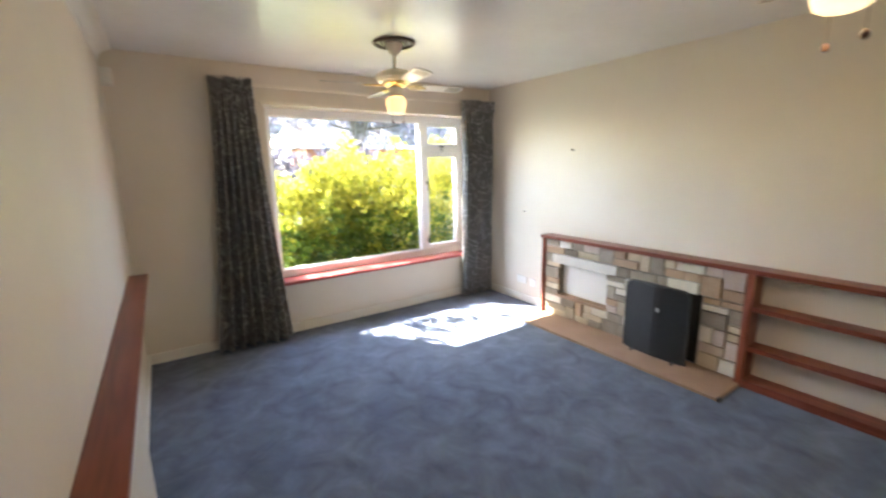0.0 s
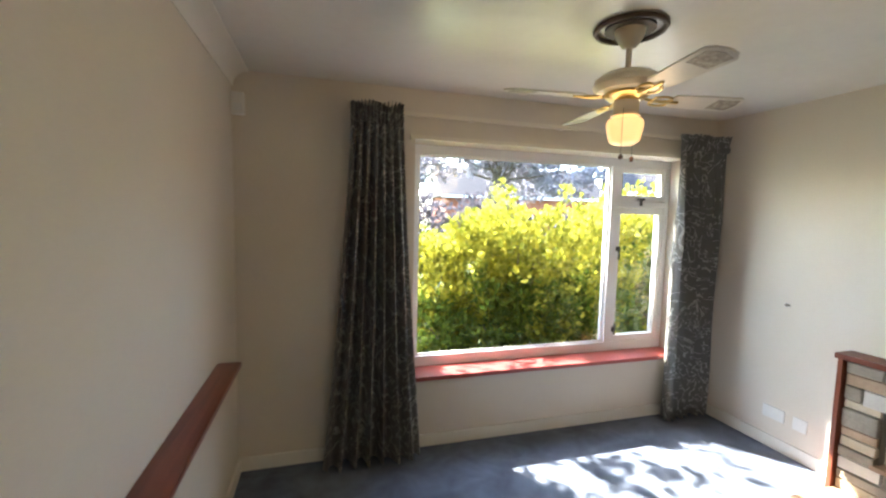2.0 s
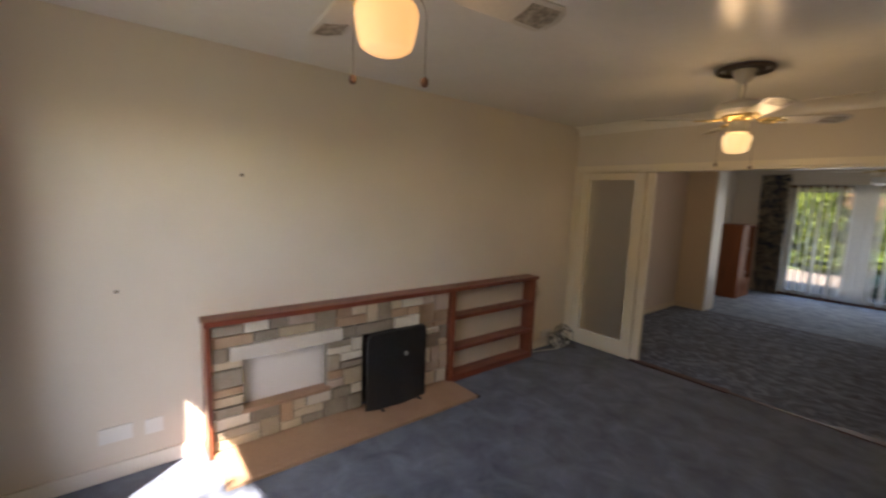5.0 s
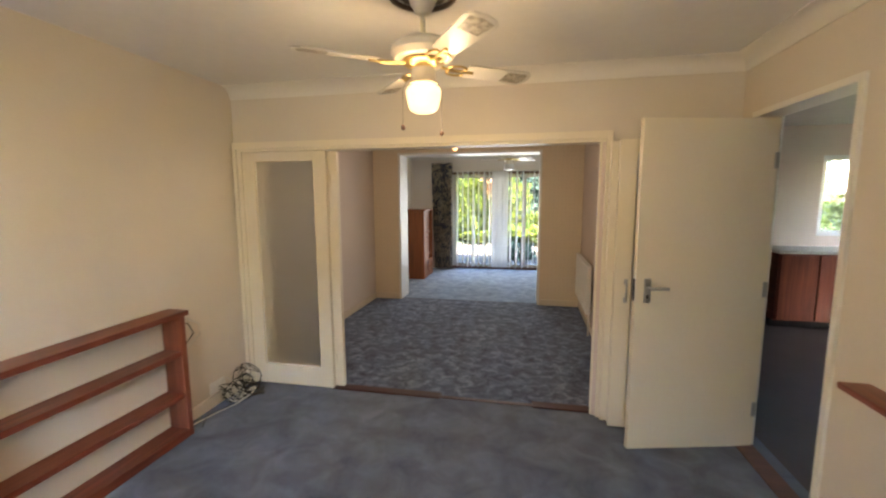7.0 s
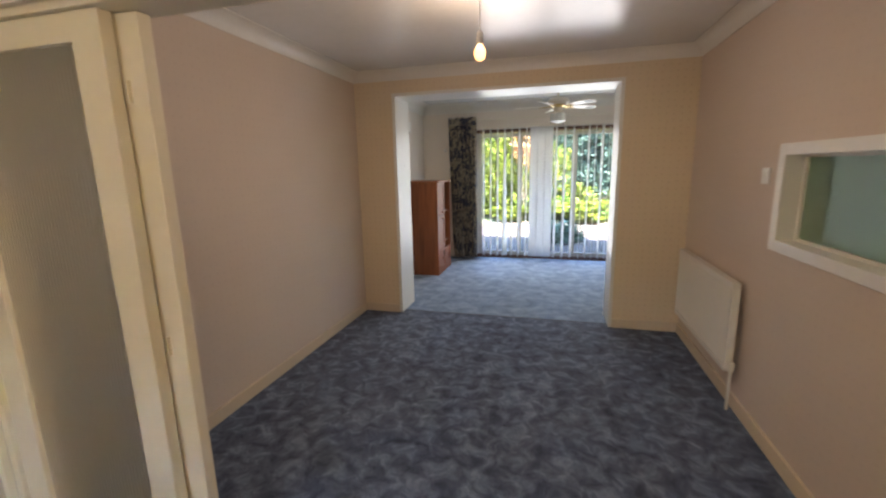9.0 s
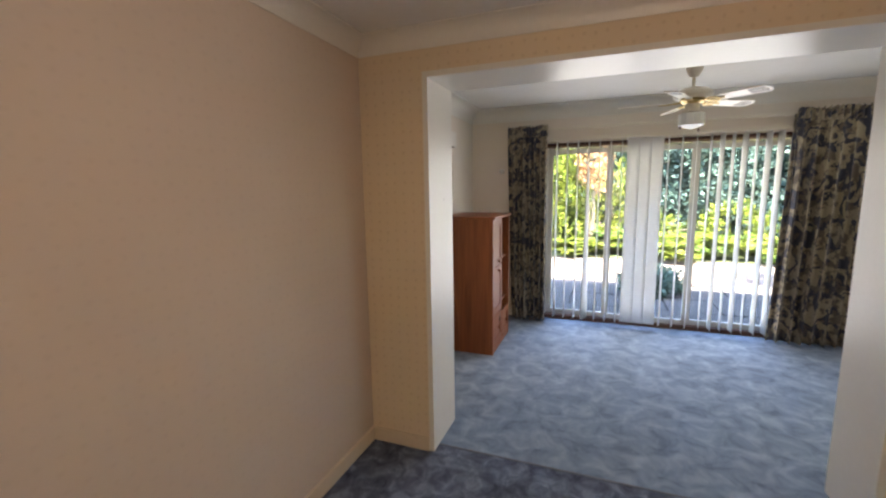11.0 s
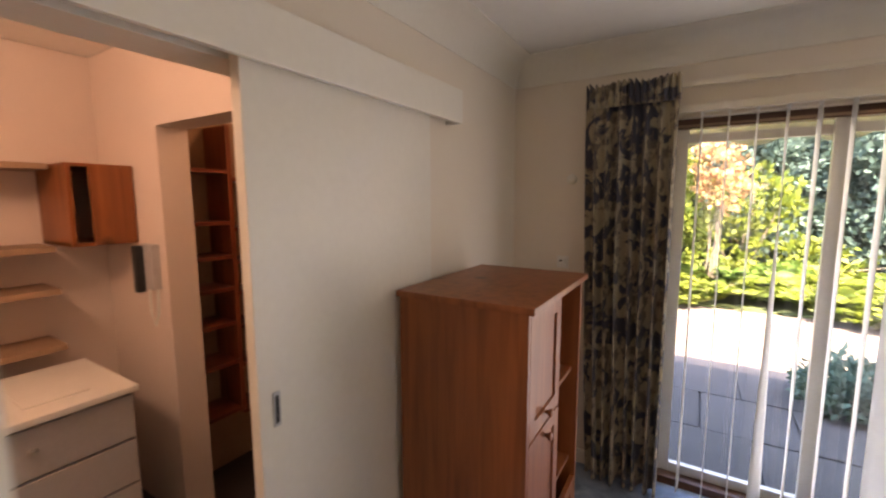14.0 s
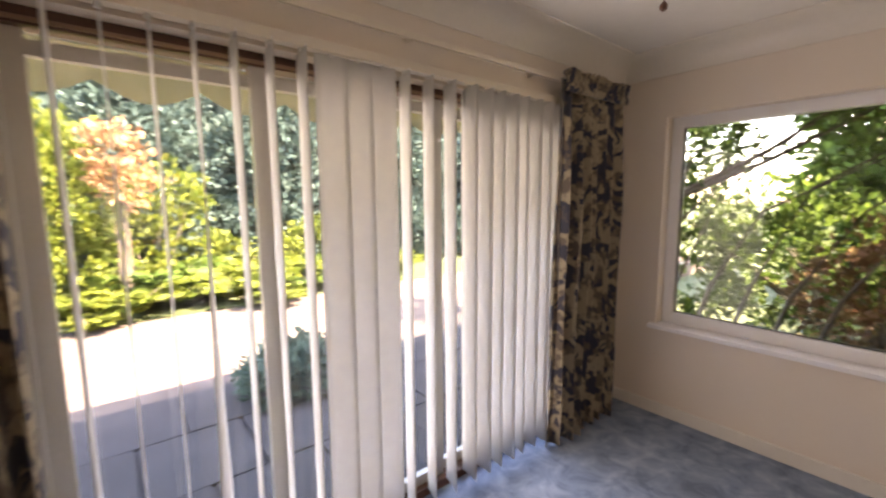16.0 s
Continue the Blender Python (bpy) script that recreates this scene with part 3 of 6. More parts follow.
structure("ceiling_1", boxes((0.0, 3.90, -0.10, 4.75, H, H + 0.06)), M_CEIL, "white textured ceiling")
structure("ceiling_2", boxes((0.5, 4.0, -3.30, -0.10, H + 0.001, H + 0.06)), M_CEIL, "white textured ceiling")
structure("ceiling_3", boxes((-0.3, 4.02, -5.98, -3.31, H3, H3 + 0.045)), M_CEIL, "white textured ceiling")
structure("ceiling_4", boxes((-3.3, 0.5, -3.2, 2.5, H + 0.002, H + 0.06), (4.02, 5.9, -5.7, -2.7, H + 0.002, H + 0.06)), M_CEIL, "white painted ceiling")
structure("roof", boxes((-3.7, 6.2, -6.16, 5.25, H3 + 0.05, H3 + 0.15)), M_ROOF, "flat grey roof slab with eaves")


def cove(a, b, axis, wall, side, size=0.085, top=H):
    """A hollow plaster moulding in the angle of wall and ceiling; side is the way into the room."""
    curve = [math.pi / 2 * i / 7 for i in range(8)]
    pts = [(wall, top), (wall + side * (size + 0.006), top)]
    pts += [(wall + side * (size * (1 - math.sin(g)) + 0.006), top - size * (1 - math.cos(g)) - 0.006) for g in curve]
    pts.append((wall, top - size - 0.006))
    return prism(pts, axis, a, b)


structure("trim_cove_west", cove(-0.01, 4.68, 1, 0.18, 1), M_WHITE, "white coved cornice", True)
structure("trim_cove_divide", cove(0.18, 3.74, 0, -0.01, 1), M_WHITE, "white coved cornice", True)
structure("trim_cove_middle_east", cove(-3.03, -0.14, 1, 3.74, -1), M_WHITE, "white coved cornice", True)
structure("trim_cove_middle_west", cove(-3.03, -0.14, 1, 0.725, 1), M_WHITE, "white coved cornice", True)
structure("trim_cove_arch", cove(0.725, 3.74, 0, -3.03, 1), M_WHITE, "white coved cornice", True)
structure("trim_cove_middle_north", cove(0.725, 3.74, 0, -0.14, -1), M_WHITE, "white coved cornice", True)
structure("trim_cove_garden_east", cove(-5.86, -3.395, 1, 3.93, -1, 0.14, H3), M_WHITE, "white coved cornice", True)
structure("trim_cove_south", cove(-0.10, 3.93, 0, -5.86, 1, 0.14, H3), M_WHITE, "white coved cornice", True)
structure("trim_cove_garden_west", cove(-5.86, -3.395, 1, -0.10, 1, 0.14, H3), M_WHITE, "white coved cornice", True)


def skirting(name, *rows, paint=None, label="white painted skirting board"):
    structure(name, boxes(*[(*r, 0, 0.085) for r in rows], bevel=0.004), paint or M_WHITE, label)


skirting("baseboard_1", (0.18, 0.196, 0.97, 4.664), (0.18, 3.74, 4.664, 4.68), (3.724, 3.74, 3.66, 4.664), (3.724, 3.74, 0.0, 0.72))
skirting("baseboard_2", (3.724, 3.74, -3.03, -0.16), (0.725, 0.741, -3.03, -0.16), (0.741, 1.278, -3.03, -3.014), (3.352, 3.724, -3.03, -3.014), paint=M_TAN, label="tan cream painted skirting board")
skirting("baseboard_3", (-0.10, -0.084, -5.86, -3.33), (3.914, 3.93, -5.86, -4.85), (3.06, 3.914, -5.86, -5.844), (-0.084, 0.60, -5.86, -5.844))

# folding door opening lining and threshold
structure("trim_opening", boxes((0.925, 0.965, -0.01, 0.012, 0, 1.975), (3.715, 3.74, -0.01, 0.012, 0, 1.975), (0.965, 3.715, -0.01, 0.012, 1.925, 1.975),
                                (0.985, 1.000, -0.040, -0.022, 0, 1.905), (3.685, 3.715, -0.145, -0.012, 0, 1.905), (0.965, 3.715, -0.145, -0.012, 1.905, 1.93),
                                bevel=0.003), M_CREAMGLOSS, "cream gloss door lining and architrave")
# jamb split from the cream lining; the duller colour stands for its shade
structure("trim_jamb", boxes((0.965, 0.987, -0.145, -0.012, 0, 1.905), bevel=0.002), M_BLUSH, "door jamb with its shade put into a duller colour")
structure("trim_threshold", boxes((2.10, 2.99, -0.12, -0.035, 0.0, 0.012), (0.995, 1.40, -0.12, -0.035, 0.0, 0.012), bevel=0.003), M_SILL, "dark red wooden threshold strip")
structure("trim_threshold_bar", boxes((1.40, 2.10, -0.09, -0.05, 0.0, 0.006), bevel=0.002), M_SILL, "worn dark threshold bar")
structure("trim_hall_door", boxes((0.045, 0.195, 0.135, 0.168, 0, 2.03), (0.045, 0.195, 0.932, 0.965, 0, 2.03), (0.045, 0.195, 0.168, 0.932, 1.998, 2.03), bevel=0.003), M_WHITE, "white painted hall door lining")
structure("trim_hall_threshold", boxes((0.06, 0.16, 0.17, 0.93, 0.0, 0.012)), M_DARKWOOD, "dark wooden door threshold")

# ---------- front window ----------
win = thing("window_1", (2.3, 4.89, 0.5), "wide white framed picture window with a side casement", "window", kind="structure")
part("outer_frame", boxes((1.25, 3.47, 4.855, 4.925, 2.01, 2.075), (1.25, 3.47, 4.855, 4.925, 0.50, 0.575), (1.25, 1.315, 4.855, 4.925, 0.575, 2.01), (3.427, 3.47, 4.855, 4.925, 0.575, 2.01), bevel=0.006), M_UPVC, win)
part("mullion", boxes((2.895, 2.965, 4.850, 4.930, 0.575, 2.01), bevel=0.006), M_UPVC, win)
part("transom", boxes((2.965, 3.427, 4.852, 4.928, 1.685, 1.735), bevel=0.006), M_UPVC, win)
part("pane", boxes((1.315, 2.895, 4.888, 4.893, 0.575, 2.01)), M_GLASS, win).visible_shadow = False
part("glazing_bead", boxes((1.315, 2.895, 4.875, 4.887, 0.575, 0.588), (1.315, 2.895, 4.875, 4.887, 1.997, 2.01), (1.315, 1.328, 4.875, 4.887, 0.588, 1.997), (2.882, 2.895, 4.875, 4.887, 0.588, 1.997)), M_UPVC, win)
cas = part("casement", boxes((2.967, 3.425, 4.862, 4.918, 0.577, 0.625), (2.967, 3.425, 4.862, 4.918, 1.632, 1.683), (2.967, 3.005, 4.862, 4.918, 0.625, 1.632), (3.388, 3.425, 4.862, 4.918, 0.625, 1.632), bevel=0.005), M_UPVC, win)
part("pane", boxes((3.005, 3.388, 4.888, 4.893, 0.625, 1.632)), M_GLASS, cas).visible_shadow = False
part("handle", boxes((2.972, 2.989, 4.838, 4.864, 1.33, 1.37), (2.974, 2.987, 4.822, 4.838, 1.26, 1.37), bevel=0.004), M_BLACK, cas, "black casement handle")
part("stay", boxes((2.972, 2.997, 4.838, 4.864, 0.66, 0.70), (2.972, 2.987, 4.825, 4.838, 0.64, 0.74), bevel=0.004), M_BLACK, cas, "black casement catch")
tl = part("top_light", boxes((2.967, 3.425, 4.862, 4.918, 1.737, 1.785), (2.967, 3.425, 4.862, 4.918, 1.968, 2.008), (2.967, 3.005, 4.862, 4.918, 1.785, 1.968), (3.388, 3.425, 4.862, 4.918, 1.785, 1.968), bevel=0.005), M_UPVC, win)
part("pane", boxes((3.005, 3.388, 4.888, 4.893, 1.785, 1.968)), M_GLASS, tl).visible_shadow = False
part("handle", boxes((3.15, 3.21, 4.835, 4.862, 1.745, 1.765), (3.16, 3.175, 4.82, 4.838, 1.70, 1.765), bevel=0.004), M_BLACK, tl, "black top light stay")
structure("window_sill_1", boxes((1.25, 3.47, 4.645, 4.856, 0.472, 0.502), bevel=0.006), M_TILE, "deep dark red painted window sill", True)


def rail_on_wall(name, x0, x1, y, z, label, back):
    """A flat white curtain track with end stops, held off the wall by brackets."""
    th = thing(name, ((x0 + x1) / 2, y, z), label, "curtain rail")
    part("track", boxes((x0, x1, y - 0.008, y + 0.008, z - 0.012, z + 0.014), bevel=0.004), M_IVORY, th)
    for x in (x0, x1):
        part("end_stop", boxes((x - 0.008, x + 0.008, y - 0.013, y + 0.013, z - 0.018, z + 0.018), bevel=0.004), M_IVORY, th)
    n = 5
    for i in range(n):
        x = x0 + 0.08 + (x1 - x0 - 0.16) * i / (n - 1)
        part("bracket", boxes((x - 0.012, x + 0.012, min(y, back), max(y, back), z - 0.004, z + 0.012)), M_IVORY, th)
    return th


rail_on_wall("curtain_rail", 0.87, 3.73, 4.61, 2.215, "ivory curtain track above the front window", 4.68)
rail_on_wall("net_rail", 1.22, 3.42, 4.655, 2.085, "thin ivory net curtain track at the window head", 4.68)
rail_on_wall("curtain_rail", 0.08, 3.475, -5.79, 2.205, "white curtain track above the patio doors", -5.86)


def curtain(name, top, bottom, y, z0, z1, folds, material, label, group, depth=0.05, seed=1, out=1):
    """A gathered, lined curtain: pinched heading, folds that open towards the hem."""
    rnd = random.Random(seed)
    nu, nv = folds * 10 + 1, 26
    phase = [rnd.uniform(-0.5, 0.5) for _ in range(folds + 2)]
    amp = [rnd.uniform(0.6, 1.25) for _ in range(folds + 2)]
    bm = bmesh.new()
    grid = []
    for j in range(nv):
        v = j / (nv - 1)
        z = z1 + (z0 - z1) * v
        e = v ** 1.3
        a, b = top[0] + (bottom[0] - top[0]) * e, top[1] + (bottom[1] - top[1]) * e
        row = []
        for i in range(nu):
            u = i / (nu - 1)
            f = u * folds
            k = int(f)
            g = f + phase[k] * 0.35 * v * (f - k) * (k + 1 - f) * 4
            d = depth * (0.35 + 0.75 * min(1, v * 3)) * amp[k] * math.sin(2 * math.pi * g)
            d += 0.012 * math.sin(9 * v + k) * v
            x = a + (b - a) * u + 0.010 * math.sin(2 * math.pi * g + 1.2) * (0.4 + v)
            row.append(bm.verts.new((x, y + out * d, z + (0.006 * math.sin(5 * u * folds) if j == nv - 1 else 0))))
        grid.append(row)
    for j in range(nv - 1):
        for i in range(nu - 1):
            bm.faces.new((grid[j][i], grid[j][i + 1], grid[j + 1][i + 1], grid[j + 1][i]))
    th = thing(name, ((bottom[0] + bottom[1]) / 2, y, z0), label, "curtain", group)
    c = part("drape", bm, material, th, smooth=True)
    s = c.modifiers.new("thickness", "SOLIDIFY")
    s.thickness = 0.006
    # gathered pencil-pleat heading
    hb = bmesh.new()
    n = folds * 16
    rows = []
    for dz, dd in ((-0.075, 0.012), (-0.05, 0.024), (-0.02, 0.012), (0.022, 0.026), (0.040, 0.034)):
        rows.append([hb.verts.new((top[0] + (top[1] - top[0]) * i / n, y + out * 0.022 + dd * math.sin(i * math.pi / 4 + amp[i // 16]), z1 + dz + (0.012 * math.sin(i * 0.9) if dz > 0 else 0))) for i in range(n + 1)])
    for p, q in zip(rows, rows[1:]):
        for i in range(n):
            hb.faces.new((p[i], p[i + 1], q[i + 1], q[i]))
    part("heading", hb, material, th, smooth=True).modifiers.new("thickness", "SOLIDIFY").thickness = 0.006
    return th


curtain("curtain", (0.838, 1.145), (0.665, 1.275), 4.545, 0.02, 2.20, 7, M_CURT1, "long grey scroll patterned curtain drawn aside", "front window curtains", 0.055, 3, -1)
curtain("curtain", (3.27, 3.715), (3.26, 3.69), 4.57, 0.02, 2.19, 6, M_CURT1, "long grey scroll patterned curtain drawn aside", "front window curtains", 0.05, 5, -1)
curtain("curtain", (3.02, 3.465), (3.01, 3.39), -5.745, 0.02, 2.20, 7, M_CURT2, "cream and navy floral curtain tied back beside the patio doors", "patio curtains", 0.05, 8, 1)
curtain("curtain", (0.15, 0.80), (0.21, 0.85), -5.745, 0.02, 2.20, 7, M_CURT2, "cream and navy floral curtain drawn aside", "patio curtains", 0.05, 11, 1)


# ---------- ceiling fans ----------
def fan(centre, turn, shade_mat, label, ring=True, small=False, lit=0.0, chain=0.18, top=H, blades=4, pitch=-11):
    x, y = centre
    th = thing("ceiling_fan", (x, y, top), label, "ceiling fan", "ceiling fans")
    if ring:
        bm = tube([(x + 0.135 * math.cos(a), y + 0.135 * math.sin(a), top - 0.008) for a in [2 * math.pi * i / 32 for i in range(32)]], 0.012, 6, True)
        part("ceiling_ring", bm, M_ROSE, th, "dark brown ceiling ring", True)
        part("ceiling_plate", lathe([(0.10, top - 0.012), (0.10, top), (0.01, top)], 28, (x, y, 0)), M_ROSE, th, smooth=True)
    part("canopy", lathe([(0.018, top - 0.085), (0.030, top - 0.08), (0.052, top - 0.045), (0.062, top - 0.015), (0.060, top - 0.001)], 24, (x, y, 0)), M_IVORY, th, smooth=True)
    part("rod", tube([(x, y, top - 0.085), (x, y, 2.20 if not small else 2.30)], 0.012, 10), M_IVORY, th, smooth=True)
    part("motor_housing", lathe([(0.02, 2.215), (0.045, 2.212), (0.10, 2.198), (0.132, 2.175), (0.138, 2.150), (0.120, 2.128), (0.06, 2.122), (0.01, 2.122)], 32, (x, y, 0)), M_IVORY, th, smooth=True)
    part("brass_band", lathe([(0.085, 2.124), (0.090, 2.112), (0.070, 2.096), (0.050, 2.090), (0.01, 2.090)], 28, (x, y, 0)), M_BRASS, th, "polished brass band", True)
    part("switch_housing", lathe([(0.048, 2.092), (0.052, 2.075), (0.050, 2.042), (0.060, 2.036), (0.060, 2.028), (0.01, 2.028)], 24, (x, y, 0)), M_IVORY, th, smooth=True)
    r = 0.084 if not small else 0.094
    b = 1.908 if not small else 1.900
    prof = [(0.046, 2.034), (0.050, 2.026), (r * 0.93, 2.012), (r, 1.998), (r * 0.97, 1.975), (r * 0.86, b + 0.030), (r * 0.78, b + 0.014), (r * 0.55, b + 0.004), (0.01, b)] if not small else [(0.046, 2.022), (r * 0.95, 2.018), (r, 2.010), (r * 0.98, b + 0.028), (r * 0.5, b + 0.012), (0.01, b)]
    part("shade", lathe([(r * (1 if small else 0.89), z) for r, z in prof], 12 if small else 28, (x, y, 0)), shade_mat, th, "opal glass schoolhouse shade", not small).visible_shadow = not lit
    for k in range(blades):
        a = radians(turn + 360 / blades * k)
        R = Matrix.Translation((x, y, 0)) @ Matrix.Rotation(a, 4, "Z") @ Matrix.Translation((0, 0, 2.105)) @ Matrix.Rotation(radians(pitch), 4, "X")
        out = [(0.20, -0.045), (0.23, -0.052), (0.50, -0.062), (0.525, -0.040), (0.535, 0.0), (0.525, 0.040), (0.50, 0.062), (0.23, 0.052), (0.20, 0.045)]
        bm = prism(out, 2, -0.003, 0.003)
        bm.transform(R)
        blade = part("blade", bm, M_BLADE if not small else M_IVORY, th)
        bm = prism([(0.40, -0.040), (0.50, -0.046), (0.515, 0.0), (0.50, 0.046), (0.40, 0.040)], 2, -0.0042, -0.0030)
        bm.transform(R)
        part("inlay", bm, M_CANE, blade, "lacy cane print at the blade tip")
        bm = bmesh.new()
        for s in (1, -1):
            tube([(0.155 + 0.042 * math.cos(q), s * 0.020 + 0.020 * math.sin(q), -0.006) for q in [2 * math.pi * i / 14 for i in range(14)]], 0.005, 6, True, bm)
        tube([(0.05, 0, 0.008), (0.11, 0, -0.004), (0.17, 0, -0.007), (0.235, 0, -0.006)], 0.007, 6, False, bm)
        bm.transform(R)
        part("blade_iron", bm, M_BRASS, blade, "looped brass blade bracket", True)
    for dx, dy, ln in ((0.055, 0.03, chain), (-0.045, -0.045, chain + 0.012)):
        bm = tube([(x + dx, y + dy, 2.05), (x + dx * 1.3, y + dy * 1.3, 2.02), (x + dx * 1.45, y + dy * 1.45, 2.0), (x + dx * 1.45, y + dy * 1.45, 2.05 - ln)], 0.0011, 5)
        ch = part("pull_chain", bm, M_ROSE, th)
        part("bead", lathe([(0.002, 0.012), (0.008, 0.006), (0.010, 0.0), (0.008, -0.008), (0.002, -0.012)], 10, (x + dx * 1.45, y + dy * 1.45, 2.05 - ln - 0.01)), M_DARKWOOD, ch, "dark wooden pull bead", True)
    if small:
        for o in th.children_recursive:
            if o.name.split(".")[0] not in ("canopy", "rod", "ceiling_ring"):
                o.data.transform(Matrix.Translation((0, 0, 0.10)))
    if lit:
        lamp_at("fan_bulb", (x, y, 1.965), lit, (1.0, 0.72, 0.40))
    return th


def lamp_at(name, place, watts, color=(1.0, 0.78, 0.55), radius=0.15):
    l = new(name, bpy.data.lights.new(name, "POINT"))
    l.data.energy, l.data.color, l.data.shadow_soft_size = watts, color, radius
    l.location = place
    return l


fan((1.908, 3.53), -8, M_SHADE, "ivory and brass four-blade ceiling fan with a lit orange globe", lit=LAMPS[0])
fan((1.908, 1.144), 36, M_SHADE2, "ivory and brass four-blade ceiling fan with a bright lit globe", lit=LAMPS[1], chain=0.195)
fan((1.806, -4.73), -5, M_OPAL, "white five-blade ceiling fan with an unlit glass shade", False, small=True, chain=0.13, top=H3, blades=5)

# pendant bulb in the middle room
pend = thing("pendant_light", (2.22, -1.43, H), "bare lit bulb on a short ceiling flex", "pendant light")
part("ceiling_rose", lathe([(0.02, H - 0.028), (0.038, H - 0.022), (0.045, H - 0.001)], 20, (2.22, -1.43, 0)), M_PLASTIC, pend, smooth=True)
part("flex", tube([(2.22, -1.43, H - 0.02), (2.221, -1.43, 2.16)], 0.004, 6), M_PLASTIC, pend)
part("lamp_holder", lathe([(0.010, 2.17), (0.017, 2.16), (0.019, 2.115), (0.017, 2.105)], 14, (2.22, -1.43, 0)), M_PLASTIC, pend, smooth=True)
part("bulb", lathe([(0.012, 2.107), (0.016, 2.10), (0.028, 2.08), (0.031, 2.06), (0.024, 2.035), (0.008, 2.026)], 16, (2.22, -1.43, 0)), M_BULB, pend, "glowing clear bulb", True).visible_shadow = False
lamp_at("pendant_bulb", (2.22, -1.43, 2.06), LAMPS[2], (1.0, 0.76, 0.56), 0.025)
for i, (x, y) in enumerate(((2.95, -0.42), (2.45, -0.62))):
    single("ceiling_hook_plate", boxes((x - 0.03, x + 0.03, y - 0.012, y + 0.012, H - 0.012, H), bevel=0.003), M_ROSE, "small dark metal plate fixed to the ceiling", "ceiling plate", "ceiling plates")


# ---------- stone fireplace and shelf unit ----------
fp = thing("fireplace_surround", (3.68, 2.2, 0), "long stone fireplace with red mahogany mantel and open shelves", "fireplace")
part("mantel_shelf", boxes((3.585, 3.738, 0.715, 3.665, 0.805, 0.838), bevel=0.005), M_MAHOG, fp, "red mahogany mantel top")
part("side_board", boxes((3.600, 3.738, 3.630, 3.655, 0.0, 0.805), bevel=0.003), M_MAHOGZ, fp)
part("divider", boxes((3.595, 3.738, 1.795, 1.845, 0.0, 0.805), bevel=0.003), M_MAHOGZ, fp)
part("side_board", boxes((3.600, 3.738, 0.735, 0.775, 0.0, 0.805), bevel=0.003), M_MAHOGZ, fp)
for z in (0.285, 0.565):
    part("shelf", boxes((3.605, 3.736, 0.775, 1.795, z - 0.016, z + 0.016), bevel=0.003), M_MAHOG, fp)
part("plinth", boxes((3.600, 3.738, 0.775, 1.795, 0.0, 0.055), bevel=0.003), M_MAHOG, fp)
for row in ((3.655, 3.738, 2.66, 2.92, 0.0, 0.80), (3.655, 3.738, 1.85, 2.13, 0.0, 0.80), (3.655, 3.738, 3.45, 3.628, 0.0, 0.80), (3.655, 3.738, 2.92, 3.45, 0.0, 0.245), (3.655, 3.738, 2.92, 3.45, 0.575, 0.80), (3.655, 3.738, 2.13, 2.66, 0.60, 0.80)):
    part("mortar_bed", boxes(row), M_MORTAR, fp)
part("niche_back", boxes((3.705, 3.736, 2.92, 3.45, 0.245, 0.575)), M_PLASTER, fp, "white plastered niche")
part("niche_ledge", boxes((3.615, 3.706, 2.90, 3.47, 0.225, 0.252), bevel=0.004), M_HEARTH, fp)
part("niche_lintel", boxes((3.612, 3.70, 2.815, 3.525, 0.570, 0.658), bevel=0.008), M_PALESTONE, fp, "long pale dressed stone lintel")
part("firebox", boxes((3.72, 3.737, 2.13, 2.66, 0.0, 0.60), (3.66, 3.72, 2.13, 2.145, 0.0, 0.60), (3.66, 3.72, 2.645, 2.66, 0.0, 0.60)), M_SOOT, fp, "sooty black fire opening")
part("hearth", boxes((3.27, 3.66, 1.81, 3.628, 0.0, 0.022), bevel=0.004), M_HEARTH, fp, "tan stone hearth slab")
part("hearth_trim", boxes((3.262, 3.30, 1.795, 1.812, 0.0, 0.026), bevel=0.003), M_BLACK, fp)
# random ashlar: courses of uneven height, some stones two courses tall
rs = random.Random(21)
levels = [0.024, 0.088, 0.146, 0.225, 0.290, 0.352, 0.405, 0.468, 0.520, 0.570, 0.658, 0.728, 0.800]
STEP = 0.0296
columns, courses = 60, len(levels) - 1


def stone_free(i, j):
    y, z = 1.85 + (i + 0.5) * STEP, (levels[j] + levels[j + 1]) / 2
    fire = 2.13 < y < 2.66 and z < 0.60
    niche = 2.92 < y < 3.45 and 0.225 < z < 0.575
    lintel = 2.815 < y < 3.525 and 0.57 < z < 0.66
    return not (fire or niche or lintel)


